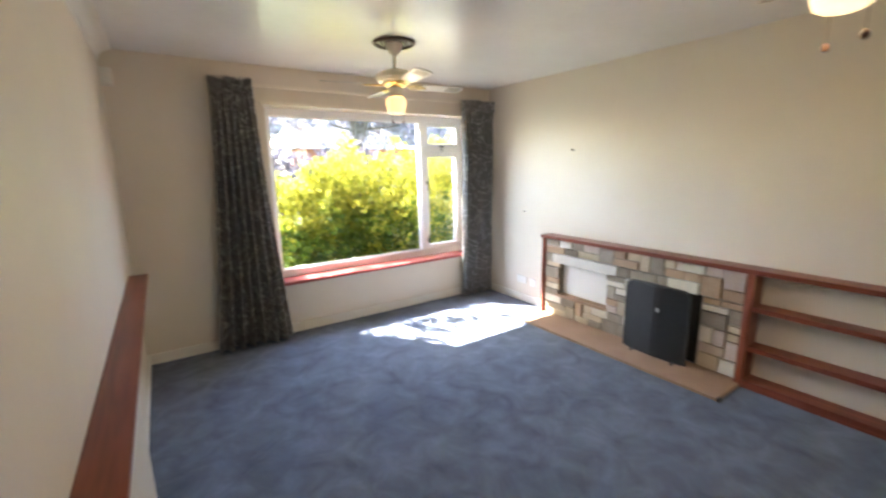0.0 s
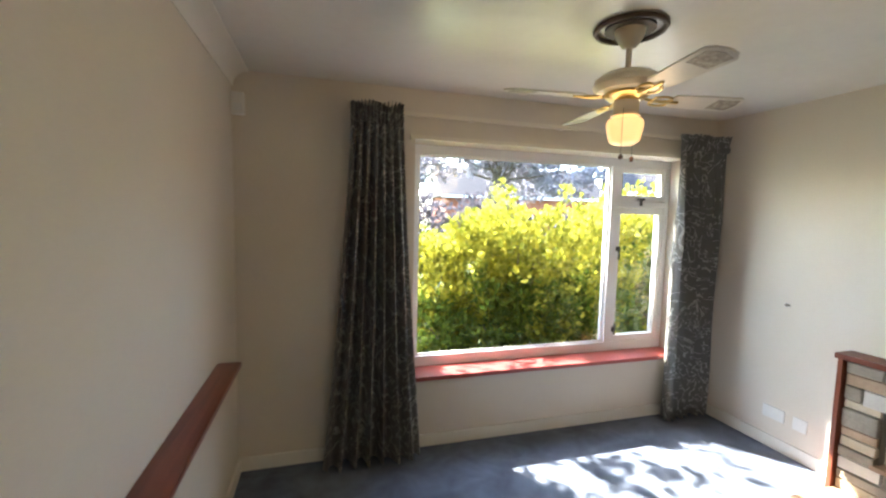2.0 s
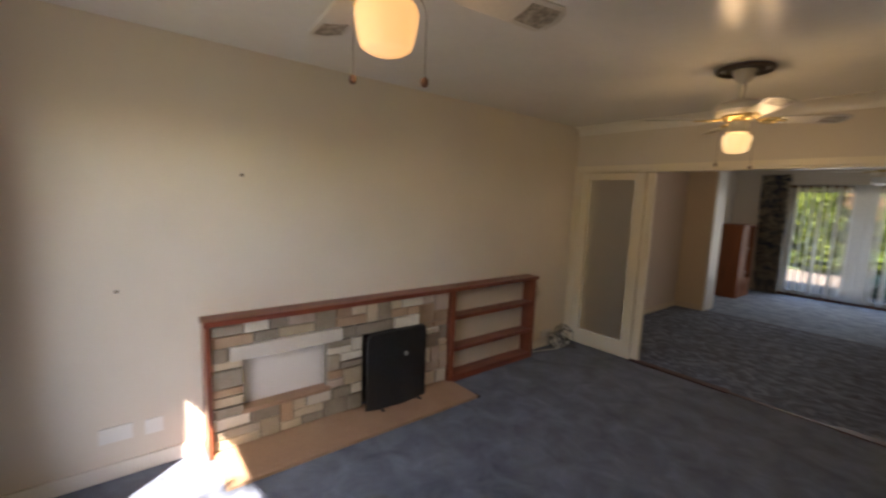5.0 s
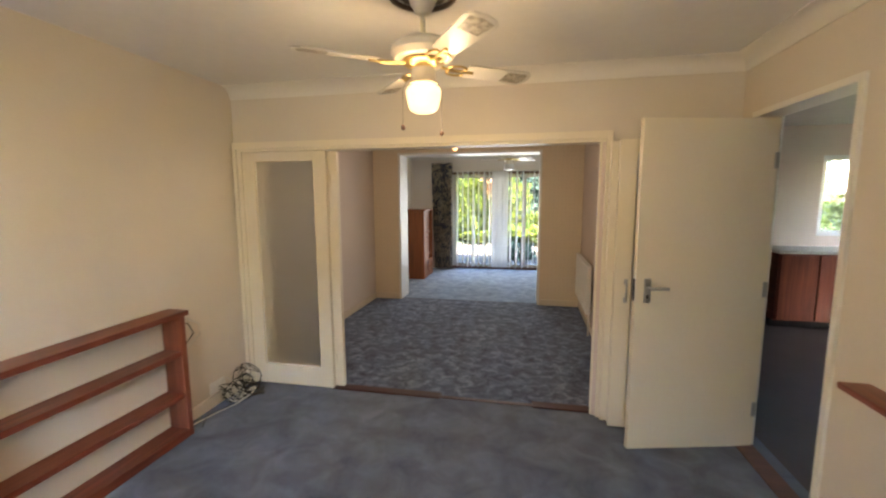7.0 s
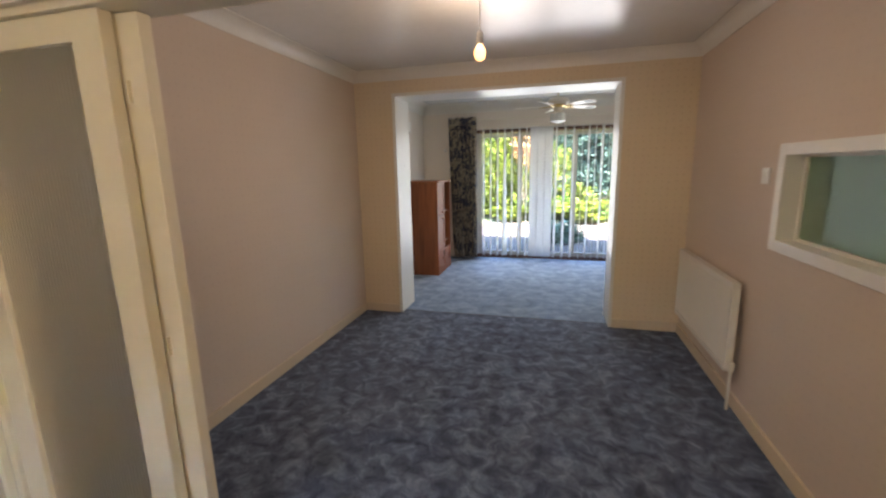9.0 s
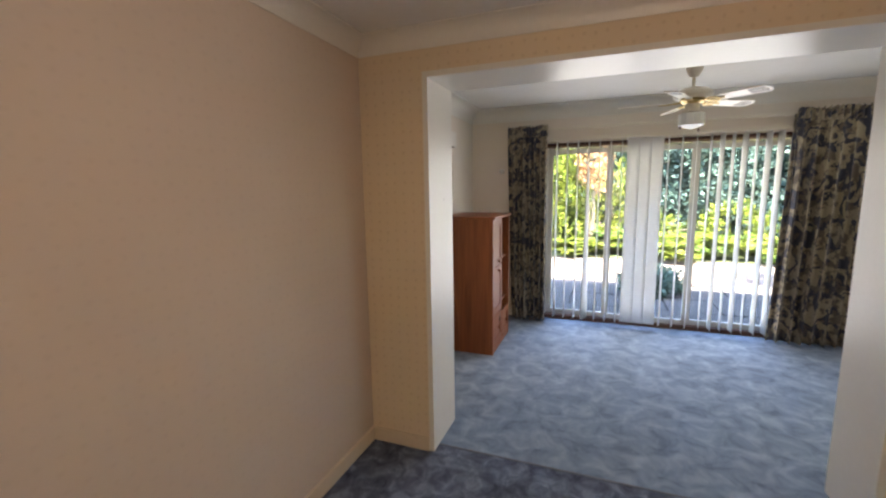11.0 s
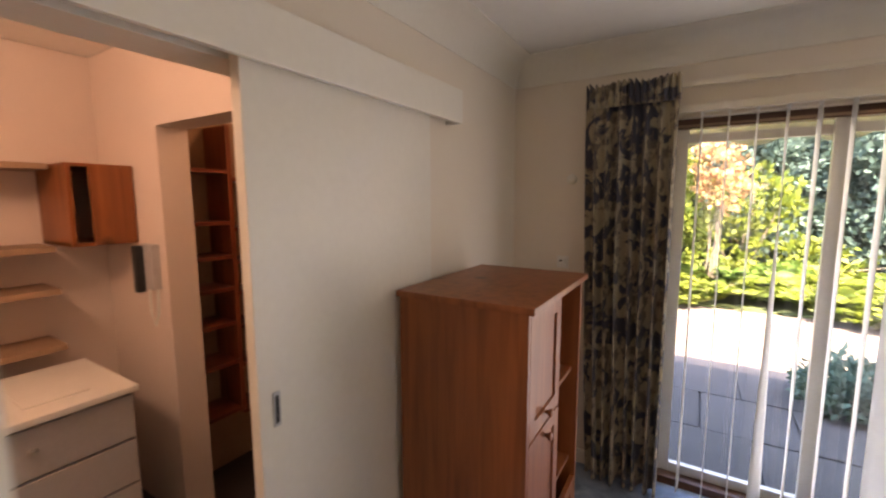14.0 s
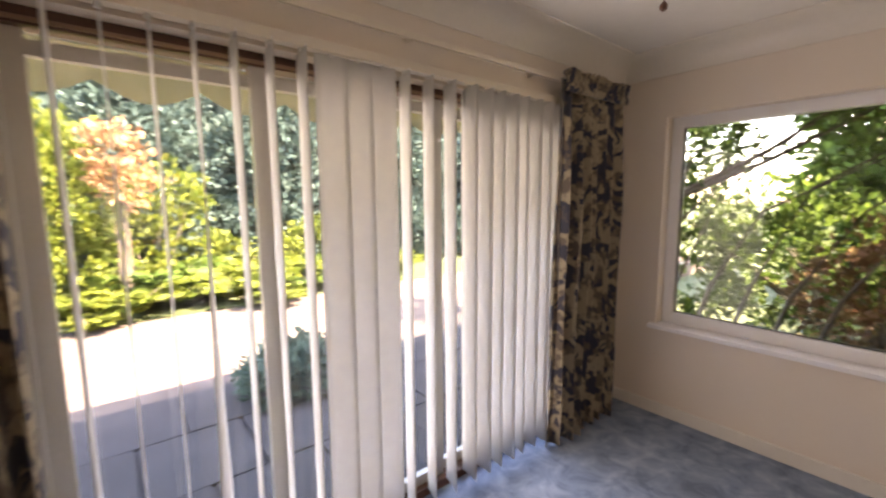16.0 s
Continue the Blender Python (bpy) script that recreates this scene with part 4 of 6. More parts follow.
free = {(i, j) for i in range(columns) for j in range(courses) if stone_free(i, j)}
for j in range(courses):
    for i in range(columns):
        if (i, j) not in free:
            continue
        want = rs.choice((3, 4, 4, 5, 5, 6, 7, 8))
        w = 1
        while w < want and (i + w, j) in free:
            w += 1
        rest = 0
        while rest < 3 and (i + w + rest, j) in free:
            rest += 1
        if rest < 3:
            w += rest
        tall = w <= 6 and rs.random() < 0.42 and all((i + k, j + 1) in free for k in range(w))
        if tall:
            # leave no sliver on the course above
            tall = ((i - 1, j + 1) not in free or (i - 2, j + 1) in free) and ((i + w, j + 1) not in free or (i + w + 1, j + 1) in free)
        h = 2 if tall else 1
        for k in range(w):
            for q in range(h):
                free.discard((i + k, j + q))
        g, d = 0.006, rs.uniform(0.0, 0.016)
        y0, y1 = 1.85 + i * STEP + g, 1.85 + (i + w) * STEP - g
        bm = boxes((3.620 + d, 3.70, y0, y1, levels[j] + g * 0.8, levels[j + h] - g * 0.8), bevel=0.006)
        for v in bm.verts:
            v.co += Vector((rs.uniform(-1, 1) * 0.002, rs.uniform(-1, 1) * 0.003, rs.uniform(-1, 1) * 0.003))
        part("stone", bm, rs.choices(M_STONES, (5, 6, 3, 2, 3))[0], fp)

scr = thing("fire_screen", (3.50, 2.36, 0.022), "black mesh fire screen standing on the hearth", "fire screen")
sx = 3.545
ring = [(2.12, 0.03), (2.12, 0.54), (2.13, 0.575), (2.155, 0.60), (2.36, 0.615), (2.58, 0.60), (2.612, 0.575), (2.62, 0.54), (2.62, 0.03), (2.52, 0.026), (2.19, 0.026)]
part("rim", tube([(sx - 0.05 * (1 - abs(q - 2.355) / 0.27) - 0.02, q, z) for q, z in ring], 0.010, 8, True), M_BLACK, scr, smooth=True)
bm = bmesh.new()
cols = []
for i in range(13):
    q = 2.122 + 0.494 * i / 12
    x = sx - 0.05 * (1 - abs(q - 2.355) / 0.27) - 0.02
    top = 0.60 - 0.05 * max(0, abs(q - 2.355) / 0.26 - 0.85) / 0.15
    cols.append((bm.verts.new((x, q, 0.03)), bm.verts.new((x, q, top))))
for a, b in zip(cols, cols[1:]):
    bm.faces.new((a[0], b[0], b[1], a[1]))
mesh_ob = part("mesh_panel", bm, M_MESH, scr)
mesh_ob.modifiers.new("thickness", "SOLIDIFY").thickness = 0.003
for q in (2.19, 2.52):
    part("foot", boxes((sx - 0.09, sx + 0.05, q - 0.008, q + 0.008, 0.022, 0.034), bevel=0.003), M_BLACK, scr)
part("knob", lathe([(0.003, 0.018), (0.010, 0.012), (0.012, 0.0), (0.006, -0.014)], 12, (sx - 0.078, 2.33, 0.42)), M_STEEL, scr, "small pale metal knob", True)
for o in scr.children:
    o.data.transform(Matrix.Translation((0.02, 0.035, 0)))


# ---------- living room fittings ----------
def radiator(base, length, height, facing, z0, label):
    """A pressed steel panel radiator; built along y at x = 0, facing +x, then turned."""
    th = thing("radiator", (0, 0, 0), label, "radiator")
    pts = []
    n = int(length / 0.034)
    for i in range(n + 1):
        y = -length / 2 + length * i / n
        pts += [(0.075, y - length / n * 0.30), (0.062, y - length / n * 0.12), (0.062, y + length / n * 0.12), (0.075, y + length / n * 0.30)]
    pts = [(x, min(max(y, -length / 2), length / 2)) for x, y in pts]
    outline = [(0.035, -length / 2)] + pts + [(0.035, length / 2)]
    bm = bmesh.new()
    lo = [bm.verts.new((x, y, z0 + 0.03)) for x, y in outline]
    hi = [bm.verts.new((x, y, z0 + height - 0.03)) for x, y in outline]
    for i in range(len(outline)):
        j = (i + 1) % len(outline)
        bm.faces.new((lo[i], lo[j], hi[j], hi[i]))
    part("panel", bm, M_WHITE, th)
    part("top_rail", boxes((0.032, 0.080, -length / 2 - 0.006, length / 2 + 0.006, z0 + height - 0.035, z0 + height), bevel=0.006), M_WHITE, th)
    part("bottom_rail", boxes((0.032, 0.080, -length / 2 - 0.006, length / 2 + 0.006, z0, z0 + 0.035), bevel=0.006), M_WHITE, th)
    for s in (-1, 1):
        part("bracket", boxes((0.0, 0.036, s * length * 0.35 - 0.015, s * length * 0.35 + 0.015, z0 + 0.05, z0 + height - 0.05)), M_WHITE, th)
        part("side_rail", boxes((0.034, 0.078, s * length / 2 - 0.012, s * length / 2 + 0.012, z0 + 0.03, z0 + height - 0.03), bevel=0.005), M_WHITE, th)
    yv = length / 2 + 0.035
    part("pipe", tube([(0.05, yv, 0.0), (0.05, yv, z0 + 0.03)], 0.009, 8), M_WHITE, th, smooth=True)
    part("valve", lathe([(0.010, -0.02), (0.018, -0.012), (0.020, 0.03), (0.014, 0.04)], 12, (0.05, yv, z0 + 0.03)), M_WHITE, th, "white radiator valve", True)
    th.matrix_world = pose(*base, 0, 0, facing)
    return th


radiator((0.18, 2.05, 0), 1.30, 0.52, 0, 0.17, "white ribbed panel radiator under a mahogany shelf")
radiator((0.725, -2.34, 0), 1.06, 0.55, 0, 0.235, "white panel radiator on the middle room wall")

sh = thing("radiator_shelf", (0.23, 2.7, 0.83), "long red mahogany shelf fixed above the radiator", "wall shelf")
part("board", boxes((0.18, 0.288, 1.15, 4.215, 0.822, 0.847), bevel=0.006), M_MAHOG, sh, smooth=True)
for y in (1.5, 2.35, 3.1, 3.75):
    part("bracket", boxes((0.18, 0.265, y - 0.012, y + 0.012, 0.806, 0.823), (0.18, 0.195, y - 0.012, y + 0.012, 0.72, 0.806), bevel=0.003), M_MAHOG, sh)

al = thing("alarm_sensor", (0.21, 4.65, 2.13), "small white alarm sensor in the wall corner", "alarm sensor")
part("case", boxes((0.183, 0.250, 4.615, 4.678, 2.135, 2.255), bevel=0.010), M_PLASTIC, al, smooth=True)
part("lens", boxes((0.195, 0.240, 4.606, 4.616, 2.150, 2.190), bevel=0.004), M_OPAL, al)


def socket(name, x, y, z, w, h, face, label):
    """A white plate on a wall that faces along -x, +x or +y."""
    th = thing(name, (x, y, z), label, "wall socket", "wall sockets")
    if face == "y":
        part("plate", boxes((x - w / 2, x + w / 2, y, y + 0.010, z - h / 2, z + h / 2), bevel=0.003), M_PLASTIC, th)
        part("rocker", boxes((x - 0.008, x + 0.008, y + 0.010, y + 0.014, z - 0.012, z + 0.012), bevel=0.002), M_PLASTIC, th)
    else:
        s = -1 if face == "-x" else 1
        part("plate", boxes((x, x + s * 0.010, y - w / 2, y + w / 2, z - h / 2, z + h / 2), bevel=0.003), M_PLASTIC, th)
        for c in (-0.24, 0.24):
            part("rocker", boxes((x + s * 0.010, x + s * 0.014, y + w * (c - 0.06), y + w * (c + 0.06), z + h * 0.1, z + h * 0.3), bevel=0.002), M_PLASTIC, th)
    return th


socket("double_socket", 3.74, 4.07, 0.25, 0.145, 0.085, "-x", "white double power socket low on the wall")
socket("aerial_socket", 3.74, 3.90, 0.245, 0.085, 0.085, "-x", "white aerial socket low on the wall")
socket("double_socket", 3.74, 0.35, 0.14, 0.145, 0.085, "-x", "white double power socket beside a cable heap")
socket("light_switch", 0.725, -1.745, 1.40, 0.08, 0.085, "x", "white light switch beside the hatch")

for (x, y, z, dx) in ((3.74, 4.033, 1.03, -1), (3.74, 3.421, 1.664, -1), (3.74, -0.70, 0.92, -1), (3.74, -0.695, 0.805, -1)):
    bm = tube([(x, y, z), (x + dx * 0.03, y, z + 0.004)], 0.006, 8)
    tube([(x + dx * 0.03, y, z + 0.004), (x + dx * 0.034, y, z + 0.005)], 0.010, 8, False, bm)
    single("wall_hook", bm, M_GREYDK, "small dark screw hook fixed in the wall", "wall hook", "wall hooks", True)

# heap of loose cables by the shelf unit
cb = thing("cable_heap", (3.55, 0.42, 0.0), "tangled heap of black and white cables on the carpet", "cables")
rc = random.Random(5)
for k in range(9):
    cx, cy = 3.62 + rc.uniform(-0.07, 0.04), 0.23 + rc.uniform(-0.10, 0.16)
    ra, ph, tilt = rc.uniform(0.05, 0.10), rc.uniform(0, 6), rc.uniform(0.3, 1.25)
    pts = []
    for i in range(26):
        a = ph + i / 25 * 2 * math.pi * rc.choice((1.0, 1.35))
        pts.append((min(cx + ra * math.cos(a), 3.715), cy + ra * 1.2 * math.sin(a), 0.008 + max(0, ra * tilt * (1 + math.sin(a * 1.0 + k))) + 0.004 * k * 0.3))
    part("cable", tube(pts, 0.0036, 6), M_CABLE if k % 4 else M_CABLEW, cb, smooth=True)
part("cable", tube([(3.60, 0.20, 0.008), (3.58, 0.32, 0.006), (3.63, 0.46, 0.007), (3.66, 0.58, 0.006), (3.69, 0.70, 0.008)], 0.004, 6), M_CABLEW, cb, "white cable trailing along the skirting", True)
part("cable", tube([(3.66, 0.24, 0.01), (3.62, 0.40, 0.007), (3.67, 0.55, 0.007), (3.60, 0.66, 0.006)], 0.004, 6), M_CABLE, cb, smooth=True)
part("cable", tube([(3.70, 0.73, 0.75), (3.66, 0.66, 0.76), (3.65, 0.57, 0.70), (3.66, 0.56, 0.62), (3.69, 0.66, 0.54), (3.715, 0.72, 0.50)], 0.0055, 6), M_CABLEW, cb, "white cable looped by the shelf end", True)
part("cable", tube([(3.70, 0.73, 0.74), (3.67, 0.64, 0.72), (3.67, 0.60, 0.64), (3.70, 0.66, 0.56), (3.715, 0.71, 0.46), (3.71, 0.70, 0.20), (3.69, 0.66, 0.012)], 0.004, 6), M_CABLE, cb, smooth=True)
part("plug", boxes((3.56, 3.61, 0.20, 0.25, 0.0, 0.045), bevel=0.008), M_CABLE, cb)


# ---------- doors ----------
def glazed_leaf(name, x0, x1, y0, y1, label, pull=None, group="folding doors"):
    th = thing(name, ((x0 + x1) / 2, (y0 + y1) / 2, 0.012), label, "glazed door", group)
    z0, z1 = 0.012, 1.902
    s = 0.105
    part("stile", boxes((x0, x0 + s, y0, y1, z0, z1), bevel=0.004), M_CREAMGLOSS, th)
    part("stile", boxes((x1 - s, x1, y0, y1, z0, z1), bevel=0.004), M_CREAMGLOSS, th)
    part("top_rail", boxes((x0 + s, x1 - s, y0 + 0.001, y1 - 0.001, z1 - 0.075, z1), bevel=0.003), M_CREAMGLOSS, th)
    part("bottom_rail", boxes((x0 + s, x1 - s, y0 + 0.001, y1 - 0.001, z0, z0 + 0.165), bevel=0.003), M_CREAMGLOSS, th)
    ym = (y0 + y1) / 2
    part("glass_panel", boxes((x0 + s - 0.005, x1 - s + 0.005, ym - 0.003, ym + 0.003, z0 + 0.16, z1 - 0.07)), M_REED, th, "reeded obscure glass").visible_shadow = False
    if pull:
        bm = tube([(pull, y1, 0.885), (pull, y1 + 0.028, 0.895), (pull, y1 + 0.032, 0.94), (pull, y1 + 0.028, 0.995), (pull, y1, 1.005)], 0.006, 8)
        part("pull_handle", bm, M_STEEL, th, "bowed metal pull handle", True)
        for z in (0.885, 1.005):
            part("handle_plate", boxes((pull - 0.011, pull + 0.011, y1, y1 + 0.004, z - 0.018, z + 0.018), bevel=0.002), M_STEEL, th)
    return th


glazed_leaf("folding_door", 2.975, 3.683, -0.066, -0.026, "cream folding door leaf with reeded glass, folded open")
lf = glazed_leaf("folding_door", 2.905, 3.655, -0.118, -0.078, "cream folding door leaf with reeded glass, folded behind another")
for z in (0.25, 0.95, 1.70):
    part("hinge", boxes((2.960, 2.970, -0.080, -0.066, z - 0.030, z + 0.030), bevel=0.002), M_CREAMGLOSS, lf, "painted hinge")
glazed_leaf("folding_door", 0.24, 0.905, 0.095, 0.133, "cream folding door leaf with reeded glass, folded back", 0.835)
glazed_leaf("folding_door", 0.26, 0.945, 0.030, 0.068, "cream folding door leaf with reeded glass, folded back against the wall")

hd = thing("hall_door", (0, 0, 0), "plain white flush hall door standing open", "door")
part("leaf", boxes((-0.05, 0.735, -0.018, 0.018, 0.008, 1.985), bevel=0.004), M_CREAMGLOSS, hd)
hp = part("handle_plate", boxes((0.645, 0.685, 0.018, 0.024, 0.93, 1.075), bevel=0.003), M_STEEL, hd, "brushed metal handle plate")
part("lever", tube([(0.665, 0.022, 1.02), (0.665, 0.060, 1.02), (0.63, 0.064, 1.021), (0.56, 0.062, 1.019)], 0.009, 8), M_STEEL, hp, "metal lever handle", True)
part("keyhole", boxes((0.659, 0.671, 0.024, 0.0255, 0.955, 0.975)), M_BLACK, hp)
part("latch", boxes((0.734, 0.7375, -0.011, 0.011, 0.94, 1.07)), M_BLACK, hd, "dark latch face on the door edge")
for z in (0.25, 1.0, 1.75):
    part("hinge", boxes((-0.056, -0.03, 0.016, 0.022, z - 0.045, z + 0.045), bevel=0.002), M_STEEL, hd)
hd.matrix_world = pose(0.125, 0.190, 0, 0, 0, 13.5)

# serving hatch
ht = thing("hatch_window", (0.66, -1.17, 1.06), "white framed serving hatch with obscure green glass", "hatch")
part("frame", boxes((0.585, 0.742, -1.61, -1.545, 1.03, 1.56), (0.585, 0.742, -0.805, -0.74, 1.03, 1.56), (0.585, 0.742, -1.545, -0.805, 1.03, 1.085), (0.585, 0.742, -1.545, -0.805, 1.505, 1.56), bevel=0.004), M_WHITE, ht)
part("pane", boxes((0.640, 0.646, -1.546, -0.804, 1.084, 1.506)), M_HATCH, ht, "obscure greenish glass pane").visible_shadow = False
part("glazing_bead", boxes((0.646, 0.660, -1.545, -1.530, 1.085, 1.505), (0.646, 0.660, -0.820, -0.805, 1.085, 1.505), (0.646, 0.660, -1.53, -0.82, 1.085, 1.10), (0.646, 0.660, -1.53, -0.82, 1.49, 1.505)), M_WHITE, ht)

# kitchen seen past the hall door
kw = thing("window_2", (-2.33, -3.08, 1.05), "small white framed kitchen window", "window", kind="structure")
part("frame", boxes((-2.62, -2.57, -3.11, -3.04, 1.05, 2.03), (-2.10, -2.05, -3.11, -3.04, 1.05, 2.03), (-2.57, -2.10, -3.11, -3.04, 1.05, 1.11), (-2.57, -2.10, -3.11, -3.04, 1.97, 2.03), bevel=0.004), M_UPVC, kw)
part("pane", boxes((-2.57, -2.10, -3.08, -3.075, 1.11, 1.97)), M_GLASS, kw).visible_shadow = False
kw2 = thing("window_3", (-3.26, -1.15, 0.95), "white framed kitchen side window", "window", kind="structure")
part("frame", boxes((-3.30, -3.22, -1.9, -1.84, 0.95, 2.10), (-3.30, -3.22, -0.46, -0.4, 0.95, 2.10), (-3.30, -3.22, -1.84, -0.46, 0.95, 1.01), (-3.30, -3.22, -1.84, -0.46, 2.04, 2.10), bevel=0.004), M_UPVC, kw2)
part("pane", boxes((-3.262, -3.257, -1.84, -0.46, 1.01, 2.04)), M_GLASS, kw2).visible_shadow = False
ku = thing("kitchen_unit", (-2.2, -2.75, 0), "dark red wooden kitchen base unit under a window", "kitchen unit")
part("carcass", boxes((-3.0, -1.4, -3.02, -2.50, 0.09, 0.885)), M_MAHOG, ku)
part("plinth", boxes((-3.0, -1.4, -3.02, -2.56, 0.0, 0.09)), M_BLACK, ku)
for i in range(4):
    x = -2.98 + i * 0.395
    part("unit_door", boxes((x, x + 0.375, -2.50, -2.482, 0.11, 0.865), bevel=0.004), M_MAHOGZ, ku)
single("worktop", boxes((-3.02, -1.38, -3.02, -2.46, 0.885, 0.92), bevel=0.006), M_PLASTIC, "pale worktop on the kitchen unit", "worktop")

# ---------- garden room ----------
cab = thing("pine_cabinet", (3.59, -4.90, 0), "stained pine cabinet with a panelled door and open side", "cabinet")
x0, x1, y0, y1 = 3.345, 3.855, -5.245, -4.548
part("side_panel", boxes((x0, x1, y1 - 0.022, y1, 0.0, 1.283), bevel=0.003), M_PINE, cab)
part("side_panel", boxes((x0, x1, y0, y0 + 0.022, 0.0, 1.283), bevel=0.003), M_PINE, cab)
part("back_panel", boxes((x1 - 0.012, x1, y0 + 0.022, y1 - 0.022, 0.02, 1.283)), M_PINE, cab)
part("partition", boxes((x0 + 0.02, x1 - 0.012, -4.930, -4.912, 0.05, 1.283)), M_PINE, cab)
part("bottom_panel", boxes((x0, x1 - 0.012, y0 + 0.022, y1 - 0.022, 0.04, 0.06)), M_PINE, cab)
part("plinth", boxes((x0 + 0.005, x0 + 0.02, y0 + 0.022, y1 - 0.022, 0.0, 0.04)), M_PINE, cab)
part("top", boxes((x0 - 0.023, x1 + 0.008, y0 - 0.018, y1 + 0.012, 1.283, 1.308), bevel=0.006), M_PINE, cab, "overhanging pine top", True)
for z in (0.42, 0.86):
    part("shelf", boxes((x0 + 0.03, x1 - 0.012, y0 + 0.022, -4.930, z - 0.009, z + 0.009)), M_PINE, cab)


def pine_door(z0, z1, knob_z, drawer=False):
    a, b = (-4.912, y1 - 0.024) if not drawer else (y0 + 0.024, -4.932)
    s = 0.055
    d = part("cabinet_door" if not drawer else "drawer", boxes((x0, x0 + 0.020, a, a + s, z0, z1), (x0, x0 + 0.020, b - s, b, z0, z1), (x0, x0 + 0.020, a + s, b - s, z0, z0 + s), (x0, x0 + 0.020, a + s, b - s, z1 - s, z1), (x0 + 0.008, x0 + 0.016, a + s, b - s, z0 + s, z1 - s)), M_PINE, cab)
    kb = lathe([(0.006, 0.0), (0.008, 0.010), (0.016, 0.018), (0.015, 0.026), (0.004, 0.030)], 14)
    kb.transform(Matrix.Translation((x0, (a + b) / 2 + (0.0 if drawer else 0.0), knob_z)) @ Matrix.Rotation(radians(-90), 4, "Y"))
    part("knob", kb, M_PINE, d, "turned wooden knob", True)


pine_door(0.835, 1.275, 0.875)
pine_door(0.365, 0.825, 0.785)
pine_door(0.070, 0.355, 0.22)
pine_door(0.070, 0.330, 0.20, True)
plug = thing("wall_plug", (3.605, -5.85, 1.26), "small white plug in a wall socket above the cabinet", "plug")
part("plate", boxes((3.57, 3.64, -5.86, -5.851, 1.225, 1.30), bevel=0.003), M_PLASTIC, plug)
part("plug_body", boxes((3.585, 3.625, -5.851, -5.815, 1.24, 1.285), bevel=0.006), M_PLASTIC, plug)
part("indicator", boxes((3.597, 3.613, -5.815, -5.812, 1.270, 1.280)), M_BLACK, plug)
bm = lathe([(0.018, 0.0), (0.018, 0.010), (0.006, 0.014)], 14)
bm.transform(Matrix.Translation((3.48, -5.86, 1.72)) @ Matrix.Rotation(radians(-90), 4, "X"))
single("wall_button", bm, M_PLASTIC, "small round white cap on the wall", "wall cap", smooth=True)

# sliding door with pelmet
sd = thing("sliding_door", (3.895, -4.40, 0.008), "plain white sliding door, half open", "sliding door")
part("leaf", boxes((3.884, 3.920, -4.812, -3.995, 0.008, 2.01), bevel=0.003), M_WHITE, sd)
part("edge_strip", boxes((3.882, 3.922, -3.995, -3.965, 0.008, 2.01), bevel=0.003), M_WHITE, sd, "plain painted leading edge")
fpull = part("flush_pull", boxes((3.880, 3.8845, -4.030, -4.008, 1.015, 1.115), bevel=0.002), M_STEEL, sd, "recessed metal flush pull")
part("recess", boxes((3.8790, 3.8805, -4.025, -4.013, 1.025, 1.105)), M_BLACK, fpull)
pm = thing("door_pelmet", (3.89, -4.2, 1.985), "white boxed pelmet over the sliding door track", "pelmet")
part("front_board", boxes((3.850, 3.868, -5.03, -3.40, 1.985, 2.131), bevel=0.003), M_WHITE, pm)
part("top_board", boxes((3.868, 3.93, -5.03, -3.40, 2.113, 2.131)), M_WHITE, pm)
part("end_board", boxes((3.868, 3.93, -5.03, -5.012, 1.985, 2.113)), M_WHITE, pm)
part("track", boxes((3.885, 3.915, -5.0, -3.40, 2.03, 2.075)), M_STEEL, pm)
structure("trim_kitchen_door", boxes((3.925, 4.06, -3.45, -3.42, 0, 2.02), (3.925, 4.06, -4.25, -4.22, 0, 2.02), (3.925, 4.06, -4.22, -3.45, 1.99, 2.02)), M_WHITE, "white door lining")
single("wall_scratch", boxes((3.3200, 3.3215, -3.254, -3.238, 1.505, 1.510)), M_GREYDK, "short dark scuff on the arch lining", "scuff mark")

# utility room and pantry
dr = thing("drawer_unit", (5.15, -3.98, 0), "grey painted drawer unit with a pale top", "drawers")
part("carcass", boxes((4.93, 5.45, -4.07, -3.40, 0.0, 0.845)), M_GREYUNIT, dr)
for i in range(4):
    z = 0.05 + i * 0.198
    d = part("drawer_front", boxes((4.905, 4.929, -4.06, -3.41, z, z + 0.188), bevel=0.004), M_GREYUNIT, dr)
    part("drawer_knob", lathe([(0.005, 0), (0.014, 0.006), (0.012, 0.018)], 10, (4.895, -3.74, z + 0.095)), M_STEEL, d, smooth=True)
part("drawer_top", boxes((4.89, 5.46, -4.08, -3.39, 0.845, 0.872), bevel=0.004), M_PLASTIC, dr)
single("magazine", boxes((5.0, 5.2, -3.95, -3.75, 0.872, 0.880), bevel=0.002), M_PLASTIC, "thin pale booklet lying on the drawers", "booklet")
for z in (0.95, 1.22, 1.42, 1.80):
    single("wall_shelf", boxes((5.45, 5.70, -4.02, -3.2, z - 0.014, z + 0.014), bevel=0.003), M_HEARTH, "brown wooden shelf board on the wall", "shelf", "utility shelves")
wc = thing("wall_cabinet", (5.45, -4.2, 1.43), "small open brown wooden wall cabinet", "wall cabinet")
part("cabinet_side", boxes((5.32, 5.70, -4.295, -4.275, 1.44, 1.80)), M_PINE, wc)
part("cabinet_side", boxes((5.32, 5.70, -4.06, -4.04, 1.44, 1.80)), M_PINE, wc)
part("cabinet_top", boxes((5.32, 5.70, -4.295, -4.04, 1.80, 1.815)), M_PINE, wc)
